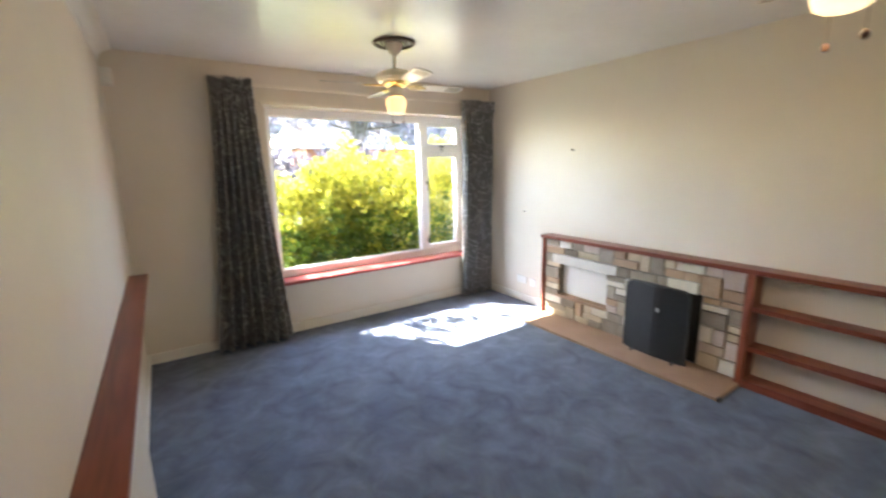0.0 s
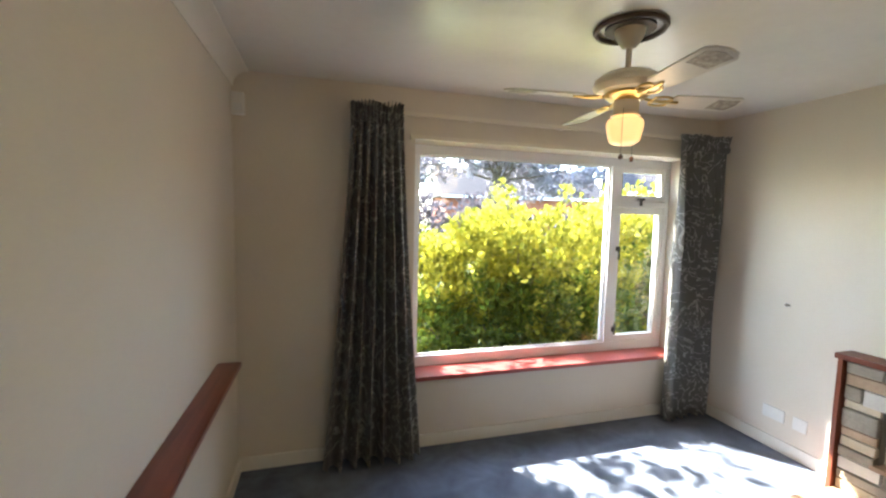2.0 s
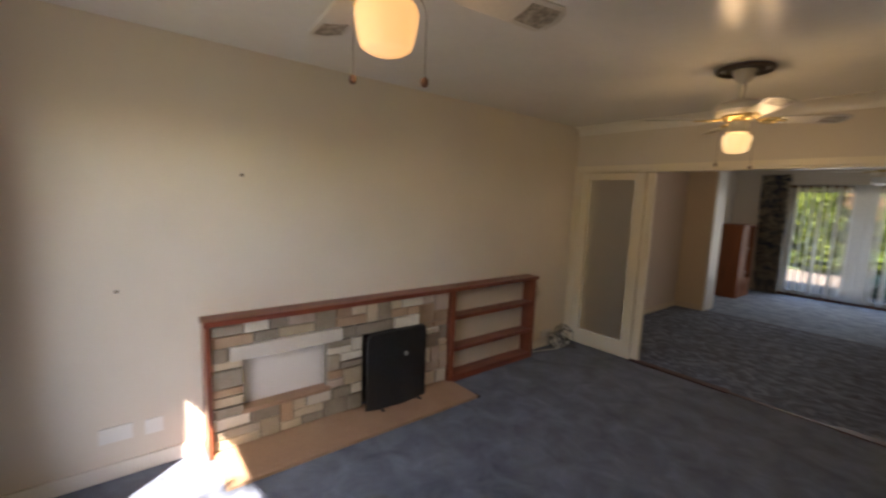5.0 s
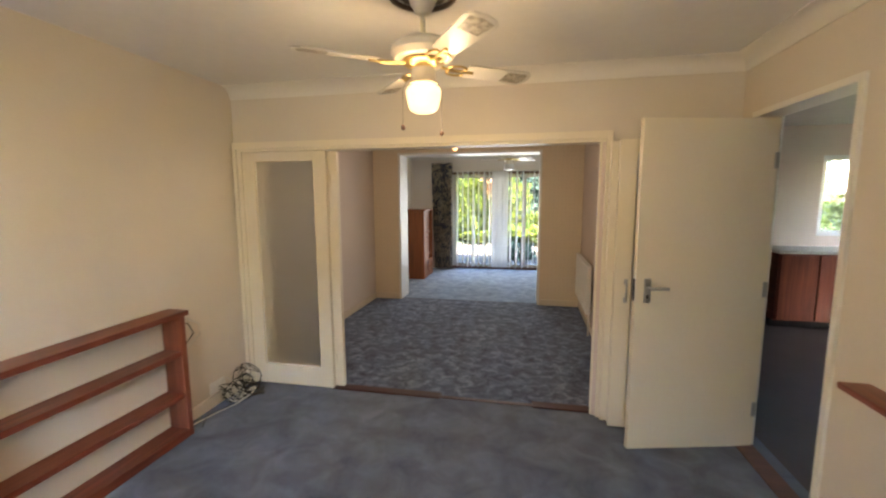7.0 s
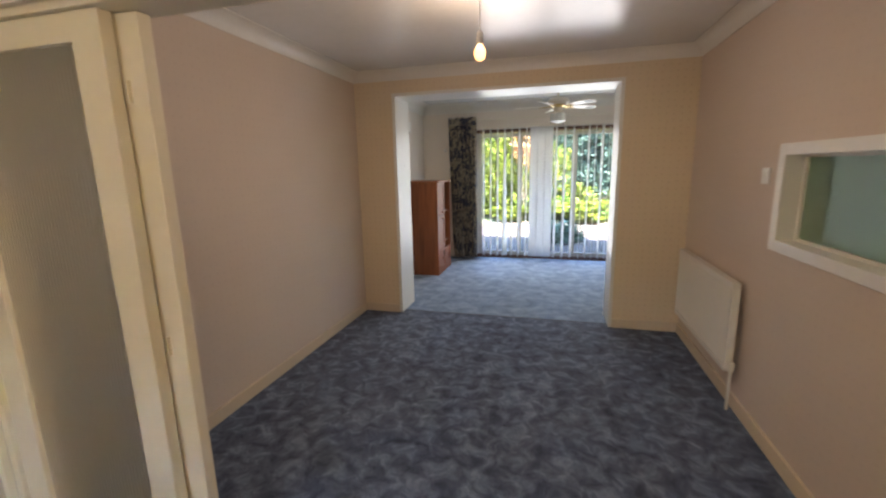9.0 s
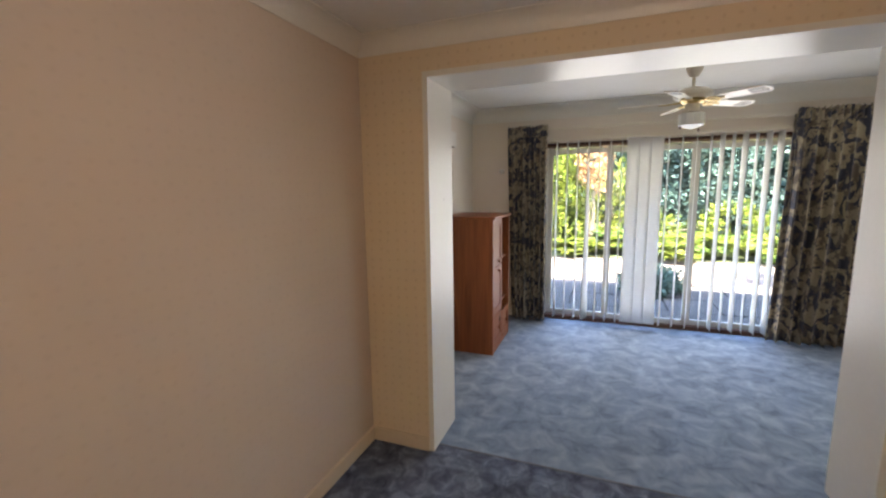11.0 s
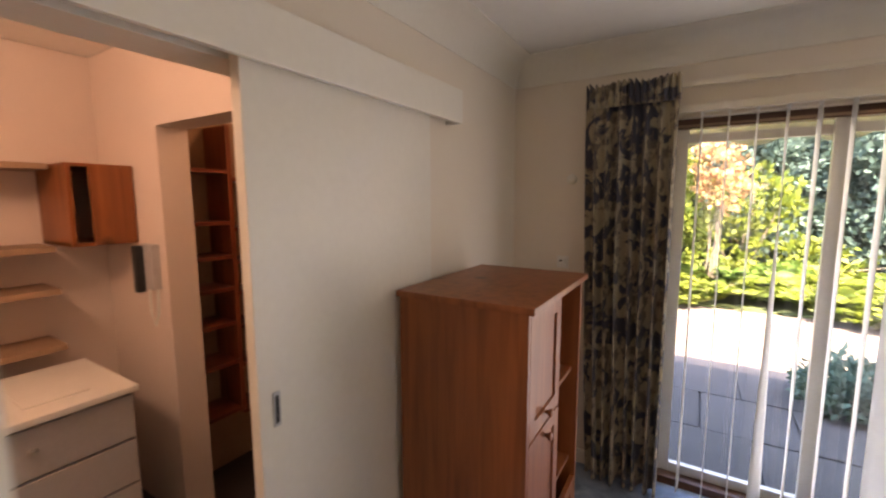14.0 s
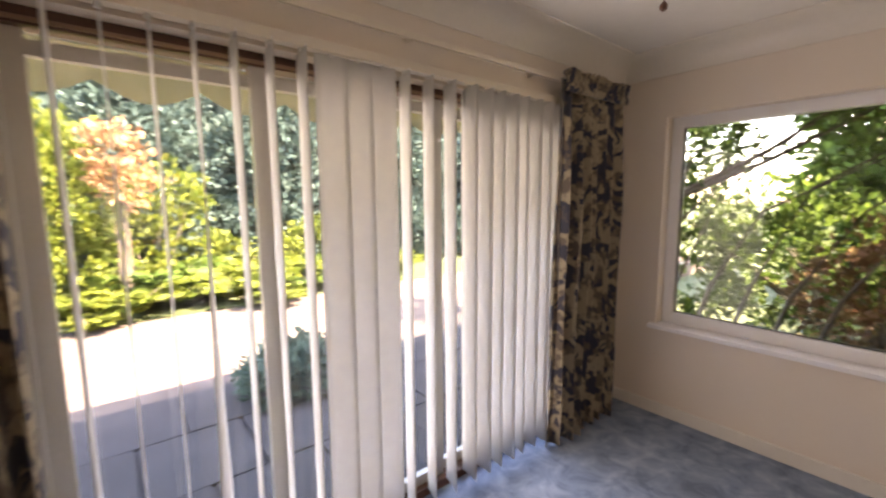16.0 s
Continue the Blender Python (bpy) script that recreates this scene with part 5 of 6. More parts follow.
part("cabinet_bottom", boxes((5.32, 5.70, -4.295, -4.04, 1.434, 1.449)), M_PINE, wc)
part("cabinet_front", boxes((5.305, 5.32, -4.295, -4.12, 1.435, 1.814), bevel=0.003), M_PINE, wc)
tel = thing("wall_telephone", (5.10, -4.27, 1.32), "grey wall telephone with hanging cord", "telephone")
part("base", boxes((5.11, 5.23, -4.30, -4.262, 1.215, 1.435), bevel=0.006), M_GREYUNIT, tel)
part("handset", boxes((5.18, 5.225, -4.262, -4.225, 1.20, 1.43), bevel=0.012), M_BLACK, tel)
part("cord", tube([(5.17, -4.27, 1.22), (5.165, -4.265, 1.10), (5.13, -4.268, 1.04), (5.10, -4.27, 1.10), (5.11, -4.28, 1.22)], 0.006, 6), M_PLASTIC, tel, smooth=True)
ps = thing("pantry_shelving", (4.5, -5.2, 0), "dark red-brown pantry shelving", "pantry shelves")
for y in (-4.47, -4.69, -5.28):
    part("shelf_upright", boxes((5.13, 5.358, y - 0.012, y + 0.012, 0.42, 2.05)), M_MAHOGZ, ps)
for i, z in enumerate((0.43, 0.72, 0.95, 1.15, 1.33, 1.52, 1.80)):
    part("side_shelf", boxes((5.13, 5.358, -4.678, -4.482, z - 0.01, z + 0.01)), M_MAHOG, ps)
    part("side_shelf", boxes((5.15, 5.358, -5.268, -4.702, z - 0.05, z - 0.03)), M_MAHOG, ps)
    part("rear_shelf", boxes((4.06, 5.12, -5.598, -5.30, z + 0.03, z + 0.055)), M_MAHOG, ps)
part("side_lining", boxes((5.346, 5.359, -5.58, -4.445, 0, 2.1)), M_HEARTH, ps)
part("rear_lining", boxes((4.06, 5.345, -5.599, -5.585, 0, 2.1)), M_MAHOG, ps)
# globe added out of view, in place of the daylight that fills the utility room
ul = thing("utility_ceiling_light", (4.6, -3.1, H), "unseen warm globe light added to brighten the utility room", "ceiling light")
part("base", lathe([(0.06, H - 0.02), (0.06, H)], 20, (4.6, -3.1, 0)), M_PLASTIC, ul, smooth=True)
part("globe", lathe([(0.05, H - 0.02), (0.09, H - 0.05), (0.10, H - 0.09), (0.07, H - 0.13), (0.01, H - 0.145)], 20, (4.6, -3.1, 0)), glow("utility fill globe", (1.0, 0.74, 0.55), GLOW * 4), ul, "glowing opal globe", True).visible_shadow = False
pl = thing("pantry_ceiling_light", (4.6, -4.9, H), "small warm lit globe on the pantry ceiling", "ceiling light")
part("base", lathe([(0.04, H - 0.02), (0.04, H)], 16, (4.6, -4.9, 0)), M_PLASTIC, pl, smooth=True)
part("globe", lathe([(0.03, H - 0.02), (0.05, H - 0.04), (0.055, H - 0.07), (0.04, H - 0.10), (0.01, H - 0.11)], 16, (4.6, -4.9, 0)), M_SHADE2, pl, "glowing opal globe", True).visible_shadow = False
lamp_at("pantry_bulb", (4.6, -4.9, H - 0.07), 0.13, (1.0, 0.55, 0.30), 0.05)
th = thing("wall_thermostat", (3.565, -5.855, 1.76), "small round white sensor on the wall", "wall sensor")
part("case", lathe([(0.004, 0.018), (0.022, 0.014), (0.030, 0.004), (0.031, 0.0)], 20, (0, 0, 0)), M_PLASTIC, th, smooth=True).matrix_world = pose(3.565, -5.859, 1.76, -90)
# added fill lamp inside that unseen utility globe
lamp_at("utility_bulb", (4.6, -3.1, H - 0.09), LAMPS[3], (1.0, 0.72, 0.54))

# patio doors
pd = thing("window_4", (1.84, -5.97, 0), "sliding patio doors in a pale metal frame", "patio doors", kind="structure")
part("head", boxes((0.62, 3.06, -6.01, -5.93, 2.012, 2.06), bevel=0.003), M_DARKWOOD, pd, "dark brown timber head")
part("head_strip", boxes((0.62, 3.06, -5.928, -5.92, 2.018, 2.03)), M_HEARTH, pd)
part("threshold", boxes((0.62, 3.06, -6.03, -5.90, -0.01, 0.045), bevel=0.004), M_DARKWOOD, pd, "dark timber threshold")
part("jamb", boxes((0.62, 0.68, -6.01, -5.93, 0.045, 2.012), bevel=0.003), M_ALU, pd)
part("jamb", boxes((3.035, 3.06, -6.01, -5.93, 0.045, 2.012), bevel=0.003), M_ALU, pd)
for a, b, y in ((2.33, 3.035, -5.985), (1.52, 2.40, -5.955), (0.68, 1.55, -5.985)):
    p = part("door_panel", boxes((a, a + 0.055, y - 0.018, y + 0.018, 0.045, 2.012), (b - 0.055, b, y - 0.018, y + 0.018, 0.045, 2.012), (a + 0.055, b - 0.055, y - 0.018, y + 0.018, 0.045, 0.10), (a + 0.055, b - 0.055, y - 0.018, y + 0.018, 1.94, 1.985), bevel=0.003), M_ALU, pd)
    part("pane", boxes((a + 0.05, b - 0.05, y - 0.003, y + 0.003, 0.095, 1.945)), M_GLASS, p).visible_shadow = False

# vertical blind
vb = thing("vertical_blind", (1.86, -5.82, 2.07), "ivory vertical slat blind, half turned across the patio doors", "vertical blind")
part("head_rail", boxes((0.70, 3.03, -5.845, -5.800, 2.072, 2.108), bevel=0.004), M_IVORY, vb)
rb = random.Random(4)
x = 2.925
k = 0
while x > 0.76:
    if x > 2.16:
        ang, step = 91 - 5 * (2.955 - x) / 0.8 + rb.uniform(-4, 4), 0.112
    elif x > 1.92:
        ang, step = -rb.uniform(4, 9), 0.110
    elif x > 1.52:
        ang, step = rb.uniform(76, 86), 0.125
    else:
        ang, step = rb.uniform(84, 98), 0.095
    bm = bmesh.new()
    rows = []
    for j in range(9):
        v = j / 8
        z = 2.068 - (2.068 - 0.055) * v
        tw = radians(ang + rb.uniform(-1, 1) - (32 if k == 3 else 4) * v * (1 if ang > 40 else 0.2))
        row = []
        for i in range(5):
            u = (i / 4 - 0.5) * 0.127
            bow = 0.004 * (1 - (2 * i / 4 - 1) ** 2)
            row.append(bm.verts.new((x + u * math.cos(tw) - bow * math.sin(tw), -5.822 + u * math.sin(tw) + bow * math.cos(tw), z)))
        rows.append(row)
    for j in range(8):
        for i in range(4):
            bm.faces.new((rows[j][i], rows[j][i + 1], rows[j + 1][i + 1], rows[j + 1][i]))
    sl = part("slat", bm, M_BLIND, vb, smooth=True)
    sl.modifiers.new("thickness", "SOLIDIFY").thickness = 0.0012
    part("hanger", boxes((x - 0.008, x + 0.008, -5.830, -5.814, 2.058, 2.075)), M_PLASTIC, sl)
    x -= step
    k += 1

# side window of the garden room
sw = thing("window_5", (-0.22, -4.83, 0.64), "white framed side window onto the garden", "window", kind="structure")
part("frame", boxes((-0.26, -0.19, -5.56, -5.49, 0.64, 2.06), (-0.26, -0.19, -4.17, -4.10, 0.64, 2.06), (-0.26, -0.19, -5.49, -4.17, 0.64, 0.73), (-0.26, -0.19, -5.49, -4.17, 1.99, 2.06), bevel=0.005), M_UPVC, sw)
part("pane", boxes((-0.228, -0.222, -5.49, -4.17, 0.73, 1.99)), M_GLASS, sw).visible_shadow = False
part("gasket", boxes((-0.222, -0.212, -5.49, -4.17, 0.73, 0.738), (-0.222, -0.212, -5.49, -5.482, 0.738, 1.99)), M_BLACK, sw)
structure("window_sill_5", boxes((-0.19, -0.055, -5.60, -4.06, 0.625, 0.655), bevel=0.006), M_UPVC, "white window sill", True)

# ---------- outside ----------
structure("ground", boxes((-120, 120, -120, 120, -0.5, -0.30)), M_LAWN, "garden ground")
structure("backdrop_garden_bed", boxes((-9, 14, -24, -10.9, -0.3, -0.02)), M_LAWN, "planted garden soil")
structure("pavement_path", boxes((-9, 14, -10.9, -8.13, -0.3, -0.045)), M_PATH, "sunlit pink gravel path")
pav = structure("pavement_patio", boxes((-3.0, 7.0, -8.13, -6.08, -0.3, -0.055)), M_PAVE, "grey concrete patio bed")
aw = thing("awning", (1.8, -6.3, 2.1), "cream canvas awning with a scalloped valance", "awning")
bm = bmesh.new()
a = [bm.verts.new((-0.1, -6.08, 2.42)), bm.verts.new((4.1, -6.08, 2.42)), bm.verts.new((4.1, -6.75, 2.22)), bm.verts.new((-0.1, -6.75, 2.22))]
bm.faces.new(a)
part("canvas", bm, M_AWN, aw).modifiers.new("thickness", "SOLIDIFY").thickness = 0.004
pts = [(-0.1, 2.225), (4.1, 2.225)]
n = 10
for i in range(n * 8 + 1):
    u = 1 - i / (n * 8)
    pts.append((-0.1 + 4.2 * u, 2.07 - 0.085 * abs(math.sin(math.pi * u * n))))
part("valance", prism(pts, 1, -6.756, -6.750), M_AWN, aw, "scalloped canvas valance")
part("front_bar", tube([(-0.1, -6.75, 2.22), (4.1, -6.75, 2.22)], 0.010, 8), M_STEEL, aw, smooth=True)
for x in (-0.05, 4.05):
    part("arm", tube([(x, -6.09, 2.05), (x, -6.74, 2.215)], 0.010, 8), M_STEEL, aw, smooth=True)


def leaf_mesh(name, pos, nrm, size, rnd, material, parent, fold=0.25, long=1.8):
    n = len(pos)
    d = nrm / np.maximum(np.linalg.norm(nrm, axis=1, keepdims=True), 1e-6)
    r = rnd.normal(size=(n, 3))
    side = np.cross(d, r)
    side /= np.maximum(np.linalg.norm(side, axis=1, keepdims=True), 1e-6)
    up = np.cross(side, d)
    s = (size * rnd.uniform(0.6, 1.3, size=(n, 1)))
    v = np.empty((n, 4, 3))
    v[:, 0] = pos
    v[:, 1] = pos + d * s * long * 0.5 + side * s * 0.5 + up * s * fold
    v[:, 2] = pos + d * s * long
    v[:, 3] = pos + d * s * long * 0.5 - side * s * 0.5 + up * s * fold
    me = bpy.data.meshes.new(name)
    me.vertices.add(n * 4)
    me.vertices.foreach_set("co", v.reshape(-1))
    me.loops.add(n * 4)
    me.loops.foreach_set("vertex_index", np.arange(n * 4, dtype=np.int32))
    me.polygons.add(n)
    me.polygons.foreach_set("loop_start", np.arange(0, n * 4, 4, dtype=np.int32))
    me.update(calc_edges=True)
    me.materials.append(material)
    ob = new(name, me)
    ob.parent = parent
    ob.matrix_parent_inverse = Matrix.Translation(-parent.location)
    return ob


def sprays(rnd, blobs, clusters, per, spread):
    """Leaf places in clusters over the uneven skin of some lobes."""
    P, D = [], []
    w = np.array([b[3] * b[4] + b[3] * b[5] for b in blobs])
    pick = rnd.choice(len(blobs), size=clusters, p=w / w.sum())
    for i in pick:
        cx, cy, cz, rx, ry, rz = blobs[i]
        d = rnd.normal(size=3)
        d /= np.linalg.norm(d)
        lump = 1.0 + 0.22 * math.sin(5 * d[0] + 3 * d[1] + i) * math.cos(4 * d[2] + i * 2)
        k = rnd.uniform(0.55, 1.05) ** 0.6 * lump
        c = np.array((cx + rx * d[0] * k, cy + ry * d[1] * k, cz + rz * d[2] * k))
        o = d + np.array((0, 0, 0.5))
        o /= np.linalg.norm(o)
        along = rnd.uniform(0, 1, size=(per, 1))
        P.append(c + o * along * spread * 2 + rnd.normal(size=(per, 3)) * spread * 0.35)
        D.append(o + rnd.normal(size=(per, 3)) * 0.75)
    return np.concatenate(P), np.concatenate(D)


def lobes(seed, c, r, n, s):
    q = random.Random(seed)
    return [(c[0] + q.uniform(-1, 1) * r[0], c[1] + q.uniform(-1, 1) * r[1], c[2] + q.uniform(-1, 1) * r[2], s * q.uniform(0.7, 1.3), s * q.uniform(0.7, 1.3), s * q.uniform(0.5, 0.9)) for _ in range(n)]


def shrub(name, base, blobs, clusters, per, size, spread, material, label, category, seed, stems=6, group=""):
    rnd = np.random.default_rng(seed)
    th = thing(name, base, label, category, group)
    P, D = sprays(rnd, blobs, clusters, per, spread)
    keep = P[:, 2] > base[2]
    leaf_mesh("crown", P[keep], D[keep], size, rnd, material, th)
    bm = bmesh.new()
    for i in range(stems):
        b = blobs[i % len(blobs)]
        p0 = Vector(base) + Vector((rnd.uniform(-0.1, 0.1), rnd.uniform(-0.1, 0.1), 0))
        p2 = Vector((b[0] + rnd.uniform(-0.4, 0.4) * b[3], b[1] + rnd.uniform(-0.4, 0.4) * b[4], b[2] + b[5] * rnd.uniform(0.2, 0.8)))
        p1 = p0.lerp(p2, 0.5) + Vector((rnd.uniform(-0.1, 0.1), rnd.uniform(-0.1, 0.1), 0.1)) * b[5]
        r = 0.012 + 0.018 * b[5]
        tube([p0, p1, p2], [r, r * 0.7, r * 0.25], 6, False, bm)
    part("trunk", bm, M_BARK, th, smooth=True)
    return th


shrub("golden_shrub", (2.5, 5.75, -0.3), [(1.55, 5.65, 0.80, 0.40, 0.30, 0.55), (1.90, 5.62, 0.85, 0.30, 0.28, 0.55), (2.15, 5.75, 0.98, 0.26, 0.30, 0.60), (2.45, 6.00, 1.05, 0.24, 0.30, 0.74), (2.42, 5.48, 0.95, 0.19, 0.24, 0.70), (2.72, 5.52, 0.92, 0.21, 0.26, 0.68), (3.08, 5.57, 0.98, 0.20, 0.26, 0.74), (3.40, 5.75, 0.90, 0.26, 0.30, 0.66), (3.75, 5.90, 0.95, 0.28, 0.30, 0.72), (4.10, 6.20, 1.00, 0.32, 0.32, 0.80)], 3400, 9, 0.034, 0.055, M_GOLD, "tall golden-leaved shrub close outside the front window", "shrub", 1)
shrub("golden_shrub", (0.9, 7.3, -0.3), [(0.9, 7.2, 0.5, 0.8, 0.6, 0.75), (0.2, 7.4, 0.5, 0.7, 0.6, 0.7)], 900, 9, 0.042, 0.07, M_GOLD, "golden-leaved shrub outside the front window", "shrub", 2)
shrub("green_shrub", (2.2, 5.5, -0.3), [(1.5, 5.36, 0.32, 0.38, 0.22, 0.55), (1.95, 5.36, 0.38, 0.38, 0.22, 0.55), (2.4, 5.36, 0.45, 0.34, 0.22, 0.55), (2.85, 5.42, 0.48, 0.30, 0.22, 0.52), (3.4, 5.62, 0.50, 0.35, 0.25, 0.55)], 2300, 9, 0.030, 0.05, M_FRESH, "dense green shrub below the golden one", "shrub", 3)
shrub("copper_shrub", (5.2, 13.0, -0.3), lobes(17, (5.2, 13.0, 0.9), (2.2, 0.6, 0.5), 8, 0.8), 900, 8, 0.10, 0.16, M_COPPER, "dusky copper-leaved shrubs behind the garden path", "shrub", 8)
shrub("golden_shrub", (4.6, 6.9, -0.3), [(4.4, 6.7, 0.8, 0.5, 0.5, 0.95), (5.1, 6.9, 0.8, 0.55, 0.5, 0.95), (5.8, 7.2, 0.9, 0.6, 0.5, 0.95)], 1500, 9, 0.052, 0.08, M_GOLD, "golden-leaved shrub near the brick pier", "shrub", 6)
shrub("green_shrub", (4.15, 5.55, -0.3), [(4.15, 5.55, 0.35, 0.35, 0.28, 0.7), (4.1, 5.9, 0.5, 0.4, 0.3, 0.75)], 700, 9, 0.036, 0.06, M_FRESH, "green shrub growing beside the brick pier", "shrub", 7)
shrub("golden_shrub", (5.3, 8.0, -0.3), [(5.0, 7.8, 0.7, 0.8, 0.6, 0.9), (6.2, 8.2, 0.8, 0.9, 0.6, 0.9)], 1100, 9, 0.045, 0.08, M_GOLD, "golden-leaved shrub beside the brick pier", "shrub", 4)


def tree(name, base, height, blobs, clusters, per, size, spread, material, label, seed):
    rnd = np.random.default_rng(seed)
    th = thing(name, base, label, "tree")
    bm = bmesh.new()
    B = Vector(base)
    r0 = height * 0.022
    top = B + Vector((0.1, 0, height * 0.62))
    tube([B, B.lerp(top, 0.3) + Vector((0.06, 0.03, 0)), B.lerp(top, 0.65), top], [r0 * 1.25, r0, r0 * 0.75, r0 * 0.5], 8, False, bm)
    for b in blobs:
        p0 = B.lerp(top, rnd.uniform(0.45, 0.95))
        p2 = Vector((b[0], b[1], b[2] + b[5] * 0.3))
        p1 = p0.lerp(p2, 0.5) + Vector((0, 0, 0.12 * height * rnd.uniform(-0.3, 0.6)))
        tube([p0, p1, p2], [r0 * 0.45, r0 * 0.3, r0 * 0.12], 6, False, bm)
    part("trunk", bm, M_BARK, th, smooth=True)
    P, D = sprays(rnd, blobs, clusters, per, spread)
    leaf_mesh("crown", P, D, size, rnd, material, th)
    return th


tree("copper_tree", (8.6, 20.5, -0.3), 7.2, lobes(3, (8.6, 20.5, 4.7), (3.6, 2.2, 1.7), 14, 1.0), 1500, 8, 0.16, 0.28, M_HAZYCOPPER, "copper-leaved tree across the road, haze in its leaf colour", 31)
tree("garden_tree", (-1.5, 22, -0.3), 6.5, lobes(5, (-1.5, 22, 3.6), (3.0, 2.0, 1.6), 11, 1.1), 1300, 8, 0.17, 0.28, M_GREEN, "green tree across the road", 32)
tree("garden_tree", (2.6, 24, -0.3), 5.5, lobes(6, (2.6, 24, 3.0), (2.6, 1.6, 1.3), 9, 1.0), 1900, 8, 0.17, 0.28, M_HAZYCOPPER, "copper-leaved tree behind the shrubs, haze in its leaf colour", 33)

tree("overhanging_tree", (-0.7, 6.9, -0.3), 4.6, [(0.3, 6.7, 3.3, 0.6, 0.5, 0.4), (1.2, 6.9, 3.9, 0.5, 0.4, 0.3)], 60, 7, 0.075, 0.10, M_GREEN, "small tree overhanging the front window from beside the house", 34)

structure("pavement_front", boxes((0.5, 7.0, 6.35, 7.05, -0.32, -0.285)), M_CONCRETE, "pale concrete garden path")
lw = thing("low_garden_wall", (4.3, 6.4, -0.3), "low red brick garden wall with a white rendered end", "garden wall")
part("wall_body", boxes((4.10, 4.22, 6.22, 6.34, -0.3, 0.15), (4.22, 6.0, 6.22, 6.34, -0.3, 0.10)), M_BRICK, lw)
part("rendered_end", boxes((4.085, 4.099, 6.21, 6.35, -0.3, 0.17), bevel=0.003), M_UPVC, lw, "white rendered wall end")
part("coping", boxes((4.08, 6.0, 6.20, 6.36, 0.17, 0.20), bevel=0.006), M_CONCRETE, lw, "pale concrete coping")

# neighbouring bungalow
def bungalow(base, w, d, eave, ridge, turn, label):
    th = thing("bungalow", (0, 0, 0), label, "house")
    part("wall", boxes((0, w, 0, d, 0, eave)), M_BRICK, th)
    part("roof", prism([(-0.4, eave - 0.05), (d + 0.4, eave - 0.05), (d / 2, ridge)], 0, -0.4, w + 0.4), M_ROOF, th)
    part("fascia", boxes((-0.42, w + 0.42, -0.44, -0.40, eave - 0.14, eave + 0.06)), M_UPVC, th, "white fascia board")
    ch = part("chimney", boxes((w * 0.3, w * 0.3 + 0.7, d / 2 - 0.3, d / 2 + 0.3, ridge - 0.6, ridge + 0.8)), M_BRICK, th)
    part("chimney_pot", lathe([(0.11, 0), (0.10, 0.35)], 10, (w * 0.3 + 0.35, d / 2, ridge + 0.8)), M_BRICK, ch)
    for k in range(3):
        wx = w * (0.15 + 0.28 * k)
        wn = part("window", boxes((wx, wx + 1.3, -0.05, 0.02, 0.9, 2.0)), M_UPVC, th)
        part("pane", boxes((wx + 0.08, wx + 0.6, -0.06, -0.05, 0.98, 1.92), (wx + 0.70, wx + 1.22, -0.06, -0.05, 0.98, 1.92)), M_BLACK, wn)
    th.matrix_world = pose(*base, 0, 0, turn)
    return th


bungalow((12.0, 16.5, -0.3), 11, 6.5, 2.9, 4.9, -38, "red brick bungalow with a grey tiled roof")
bungalow((9.0, 30, -0.3), 12, 7, 3.2, 5.6, -6, "distant brick house with a grey roof")

# back garden plants
def fern(base, fronds, length, seed, label, material):
    """A clump of arching fronds, each a stem with paired leaflets."""
    rnd = np.random.default_rng(seed)
    th = thing("fern", base, label, "fern", "garden ferns")
    P, D = [], []
    bm = bmesh.new()
    for i in range(fronds):
        a = rnd.uniform(0, 2 * math.pi)
        l = length * rnd.uniform(0.7, 1.15)
        rise = rnd.uniform(0.55, 1.0)
        pts = []
        for k in range(9):
            s = k / 8
            pts.append(Vector(base) + Vector((math.cos(a) * l * s * 0.75, math.sin(a) * l * s * 0.75, l * rise * (s - 0.55 * s * s))))
        tube(pts, [0.008 * (1 - 0.8 * k / 8) for k in range(9)], 4, False, bm)
        for k in range(26):
            s = 0.15 + 0.85 * k / 25
            q = pts[min(int(s * 8), 7)].lerp(pts[min(int(s * 8), 7) + 1], s * 8 - min(int(s * 8), 7))
            for sd in (-1, 1):
                P.append(q)
                D.append((-math.sin(a) * sd + math.cos(a) * 0.5, math.cos(a) * sd + math.sin(a) * 0.5, 0.15 + rnd.uniform(-0.2, 0.2)))
    part("stems", bm, M_BARK, th)
    leaf_mesh("fronds", np.array(P), np.array(D), length * 0.075, rnd, material, th, 0.1, 2.6)
    return th


# last value 0: darker leaf green puts half shade into that fern's colour
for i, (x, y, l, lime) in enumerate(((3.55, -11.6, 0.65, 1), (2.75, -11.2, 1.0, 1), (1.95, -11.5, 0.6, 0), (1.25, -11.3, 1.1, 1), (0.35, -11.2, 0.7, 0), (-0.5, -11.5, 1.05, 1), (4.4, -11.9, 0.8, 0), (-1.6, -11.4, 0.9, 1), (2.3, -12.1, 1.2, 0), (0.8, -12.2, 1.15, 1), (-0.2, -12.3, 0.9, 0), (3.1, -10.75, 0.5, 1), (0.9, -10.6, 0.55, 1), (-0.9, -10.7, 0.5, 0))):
    fern((x, y, -0.03), 22, l, 200 + i, "arching lime green fern in the sun" if lime else "arching fern coloured mid green to look half shaded", M_LIME if lime else M_GREEN)
shrub("lime_shrub", (5.6, -11.6, -0.03), [(5.3, -11.4, 0.5, 0.7, 0.5, 0.6), (6.4, -12.0, 0.8, 1.0, 0.7, 0.9)], 620, 8, 0.08, 0.13, M_LIME, "lime green shrub in the sun", "shrub", 43)
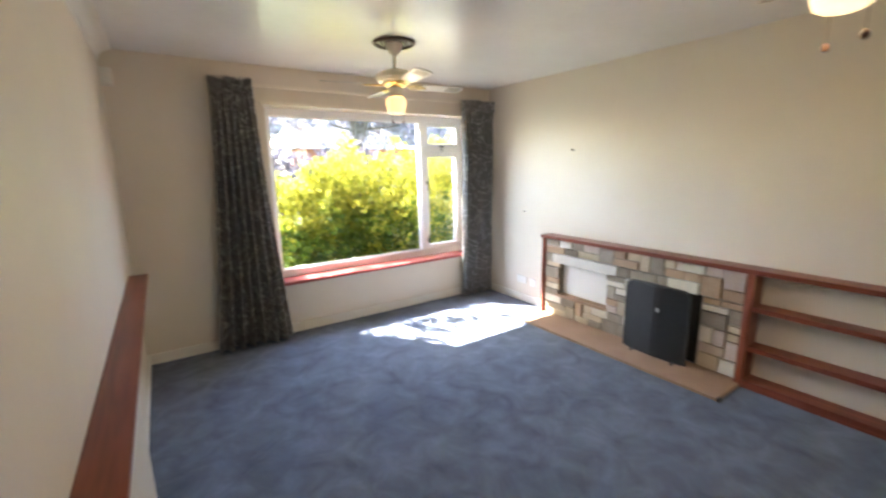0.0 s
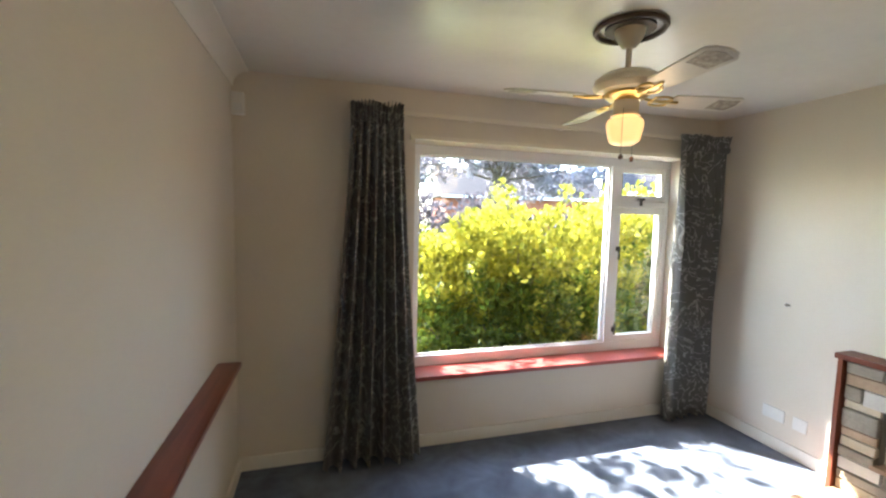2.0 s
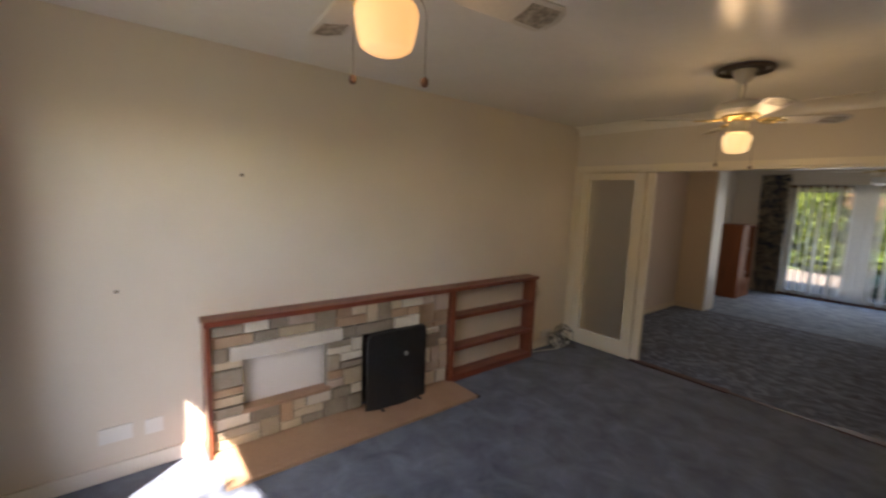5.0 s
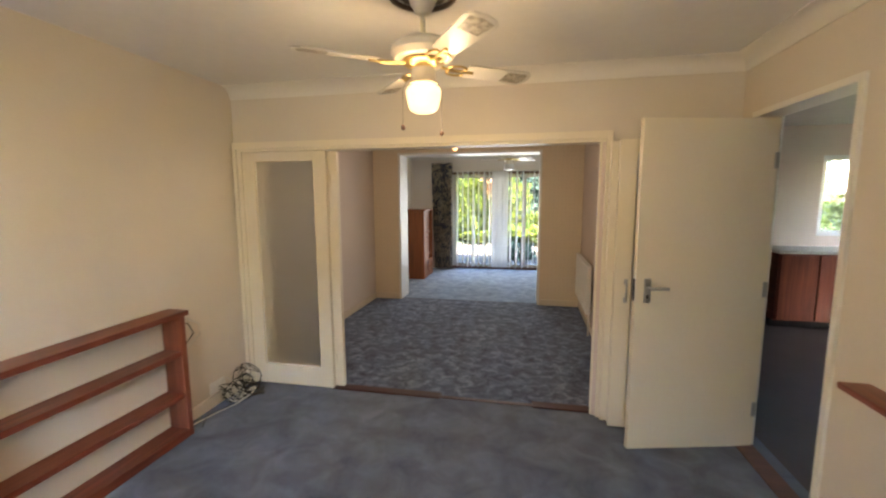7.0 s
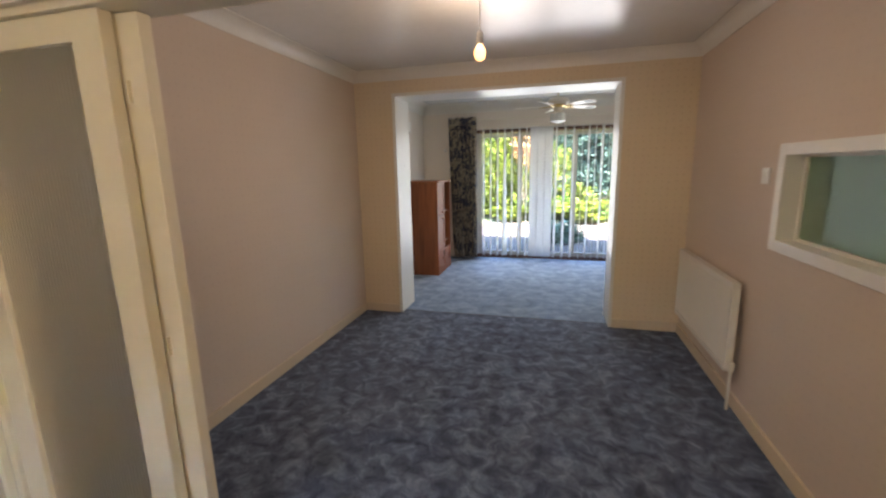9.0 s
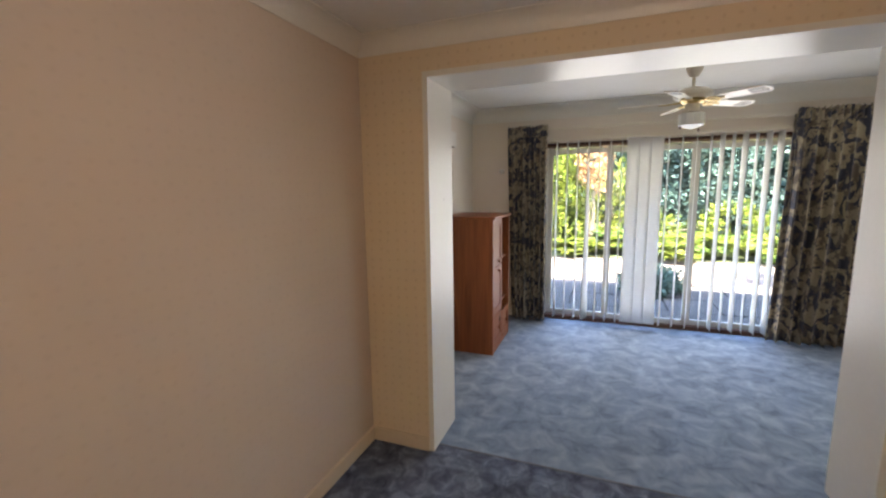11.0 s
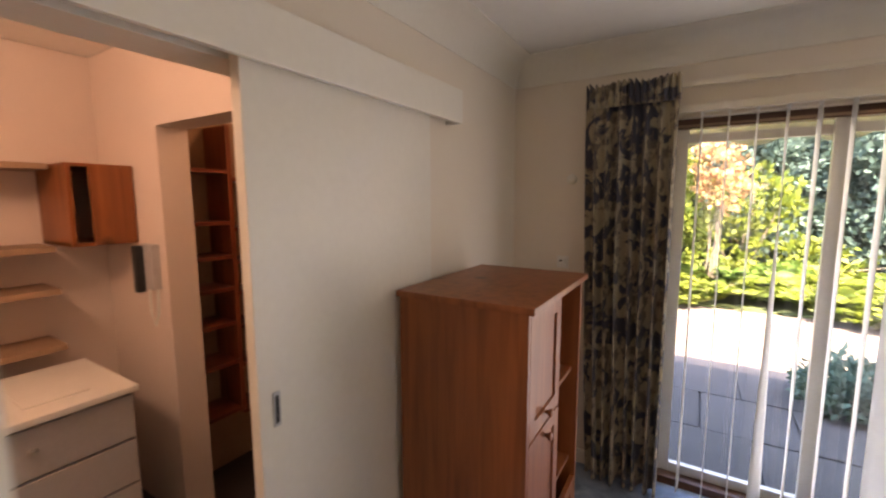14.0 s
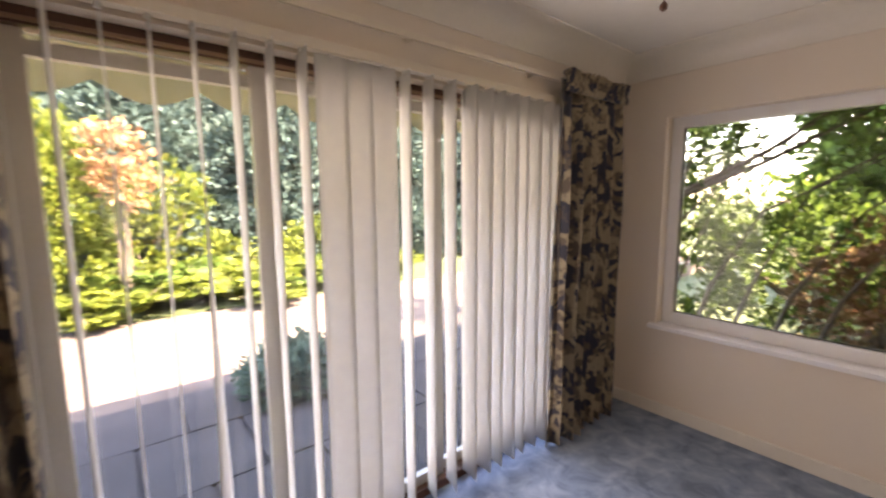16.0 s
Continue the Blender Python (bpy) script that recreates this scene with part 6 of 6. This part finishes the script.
shrub("red_flowering_shrub", (2.7, -11.7, -0.03), [(2.72, -11.7, 2.15, 0.28, 0.3, 0.28), (2.6, -11.6, 1.75, 0.2, 0.25, 0.22)], 110, 8, 0.06, 0.10, M_RED, "shrub with coral red blossom", "shrub", 44)
shrub("golden_garden_shrub", (3.5, -12.2, -0.03), [(3.3, -12.1, 1.3, 0.45, 0.5, 1.2), (3.9, -12.2, 1.6, 0.6, 0.5, 1.5), (4.9, -12.4, 1.5, 0.8, 0.6, 1.4)], 1500, 8, 0.06, 0.10, M_LIME, "lime leaved garden shrub", "shrub", 45)
shrub("yellow_shrub", (2.2, -12.9, -0.03), [(2.1, -12.9, 1.75, 0.45, 0.3, 0.22), (1.7, -12.9, 1.4, 0.25, 0.3, 0.3), (2.6, -12.9, 0.7, 0.6, 0.4, 0.65), (1.2, -13.0, 0.35, 0.6, 0.4, 0.4), (-0.6, -13.0, 0.4, 0.7, 0.4, 0.5)], 420, 8, 0.08, 0.12, M_LIME, "yellow-green shrubs behind the ferns", "shrub", 47)
shrub("low_green_plant", (1.75, -7.7, -0.045), [(1.75, -7.65, 0.08, 0.32, 0.20, 0.14), (1.5, -7.8, 0.06, 0.2, 0.15, 0.12)], 200, 8, 0.05, 0.07, M_BLUEGREEN, "low grey-green plant at the patio edge", "plant", 46)
for i, (x, y, h) in enumerate(((-3.5, -14.0, 4.2), (-0.6, -14.8, 4.6), (2.2, -15.0, 4.4), (5.0, -15.2, 4.8), (8.2, -14.4, 4.4), (-6.5, -13.0, 4.2), (11.5, -13.5, 4.6))):
    tree("conifer", (x, y, -0.02), h, [(x + 0.25 * math.sin(k * 2.1), y + 0.25 * math.cos(k * 1.7), 0.5 + k * h / 8.0, (1.75 - 0.17 * k), (1.3 - 0.13 * k), 0.75) for k in range(8)], 3000, 9, 0.085, 0.20, M_DARKLEAF, "tall blue-green conifer at the end of the garden", 60 + i)
for i, x in enumerate((-8.0, -4.5, -1.0, 2.5, 6.0, 9.5, 13.0)):
    tree("conifer", (x, -18.5, -0.02), 7.0, [(x + 0.3 * math.sin(k * 2.3), -18.5, 0.6 + k * 0.85, 2.3 - 0.2 * k, 1.2 - 0.1 * k, 0.95) for k in range(8)], 1300, 8, 0.24, 0.34, M_DARKLEAF, "tall blue-green conifer behind the garden", 120 + i)
# tree at the side window
tree("side_tree", (-2.6, -6.6, -0.3), 4.2, lobes(9, (-2.9, -6.0, 2.5), (1.3, 1.6, 0.7), 10, 0.55), 1000, 8, 0.055, 0.12, M_GREEN, "spreading garden tree outside the side window", 81)
br = random.Random(14)
bt = thing("bare_branches", (-1.5, -5.6, -0.3), "leaning shrub branches outside the side window", "branches")
for k in range(6):
    y0b = -6.4 + 0.3 * k
    part("branch", tube([(-1.7, y0b - 0.2, -0.3), (-1.55, y0b + 0.1, 0.7), (-1.35, y0b + 0.5, 1.5 + br.uniform(-0.2, 0.2)), (-1.2, y0b + 1.3, 2.0 + br.uniform(-0.3, 0.3))], [0.022, 0.017, 0.011, 0.004], 6), M_BARK, bt, smooth=True)
shrub("side_shrub", (-3.6, -4.8, -0.3), [(-3.6, -5.4, 0.7, 0.7, 0.9, 0.9), (-3.7, -3.8, 0.8, 0.7, 0.9, 1.0), (-3.5, -6.8, 0.7, 0.7, 0.9, 0.9)], 1300, 8, 0.06, 0.10, M_GREEN, "green shrubs along the side of the house", "shrub", 84)
shrub("side_red_shrub", (-2.6, -4.6, -0.3), [(-2.6, -4.7, 0.6, 0.35, 0.5, 0.5)], 160, 8, 0.05, 0.08, M_RED, "shrub with coral red blossom by the side window", "shrub", 85)
for i, (x, y) in enumerate(((-8.5, -5.0), (-8.0, -1.0), (-8.5, 3.0))):
    tree("boundary_tree", (x, y, -0.3), 5.0, [(x, y + 0.3 * math.sin(k), 0.6 + k * 0.65, 1.6 - 0.12 * k, 1.5 - 0.1 * k, 0.7) for k in range(7)], 1400, 8, 0.14, 0.2, M_GREEN, "leafy green tree on the boundary", 90 + i)

# brick pier and patio slabs, piece by piece
pier = thing("brick_pier", (4.75, 5.6, -0.3), "red brick porch pier outside the front window", "brick pier")
part("core", boxes((4.62, 4.95, 5.19, 5.64, -0.3, 2.52)), M_MORTAR, pier)
bb = boxes((-0.051, 0.051, -0.107, 0.107, -0.0325, 0.0325))
brick_me = bpy.data.meshes.new("brick")
bb.to_mesh(brick_me)
bb.free()
brick_me.materials.append(M_BRICK)
for c in range(37):
    for q in range(-1, 4):
        y = 5.20 + 0.107 + q * 0.225 + (0.02 if c % 2 else 0)
        if 5.16 < y - 0.05 and y + 0.107 < 5.68:
            o = new("brick", brick_me)
            o.parent = pier
            o.location = Vector((4.665, y, -0.26 + c * 0.075)) - pier.location
sb = boxes((-0.295, 0.295, -0.334, 0.334, -0.02, 0.02), bevel=0.004)
slab_me = bpy.data.meshes.new("slab")
sb.to_mesh(slab_me)
sb.free()
slab_me.materials.append(M_PAVE)
for i in range(16):
    for j in range(3):
        o = new("paving_slab", slab_me)
        o.parent = pav
        o.location = (-2.6 + i * 0.6 + (0.3 if j % 2 else 0) + 0.02 * math.sin(i * 7 + j), -6.424 - j * 0.68, -0.052 + 0.003 * math.sin(i * 3 + j * 5))
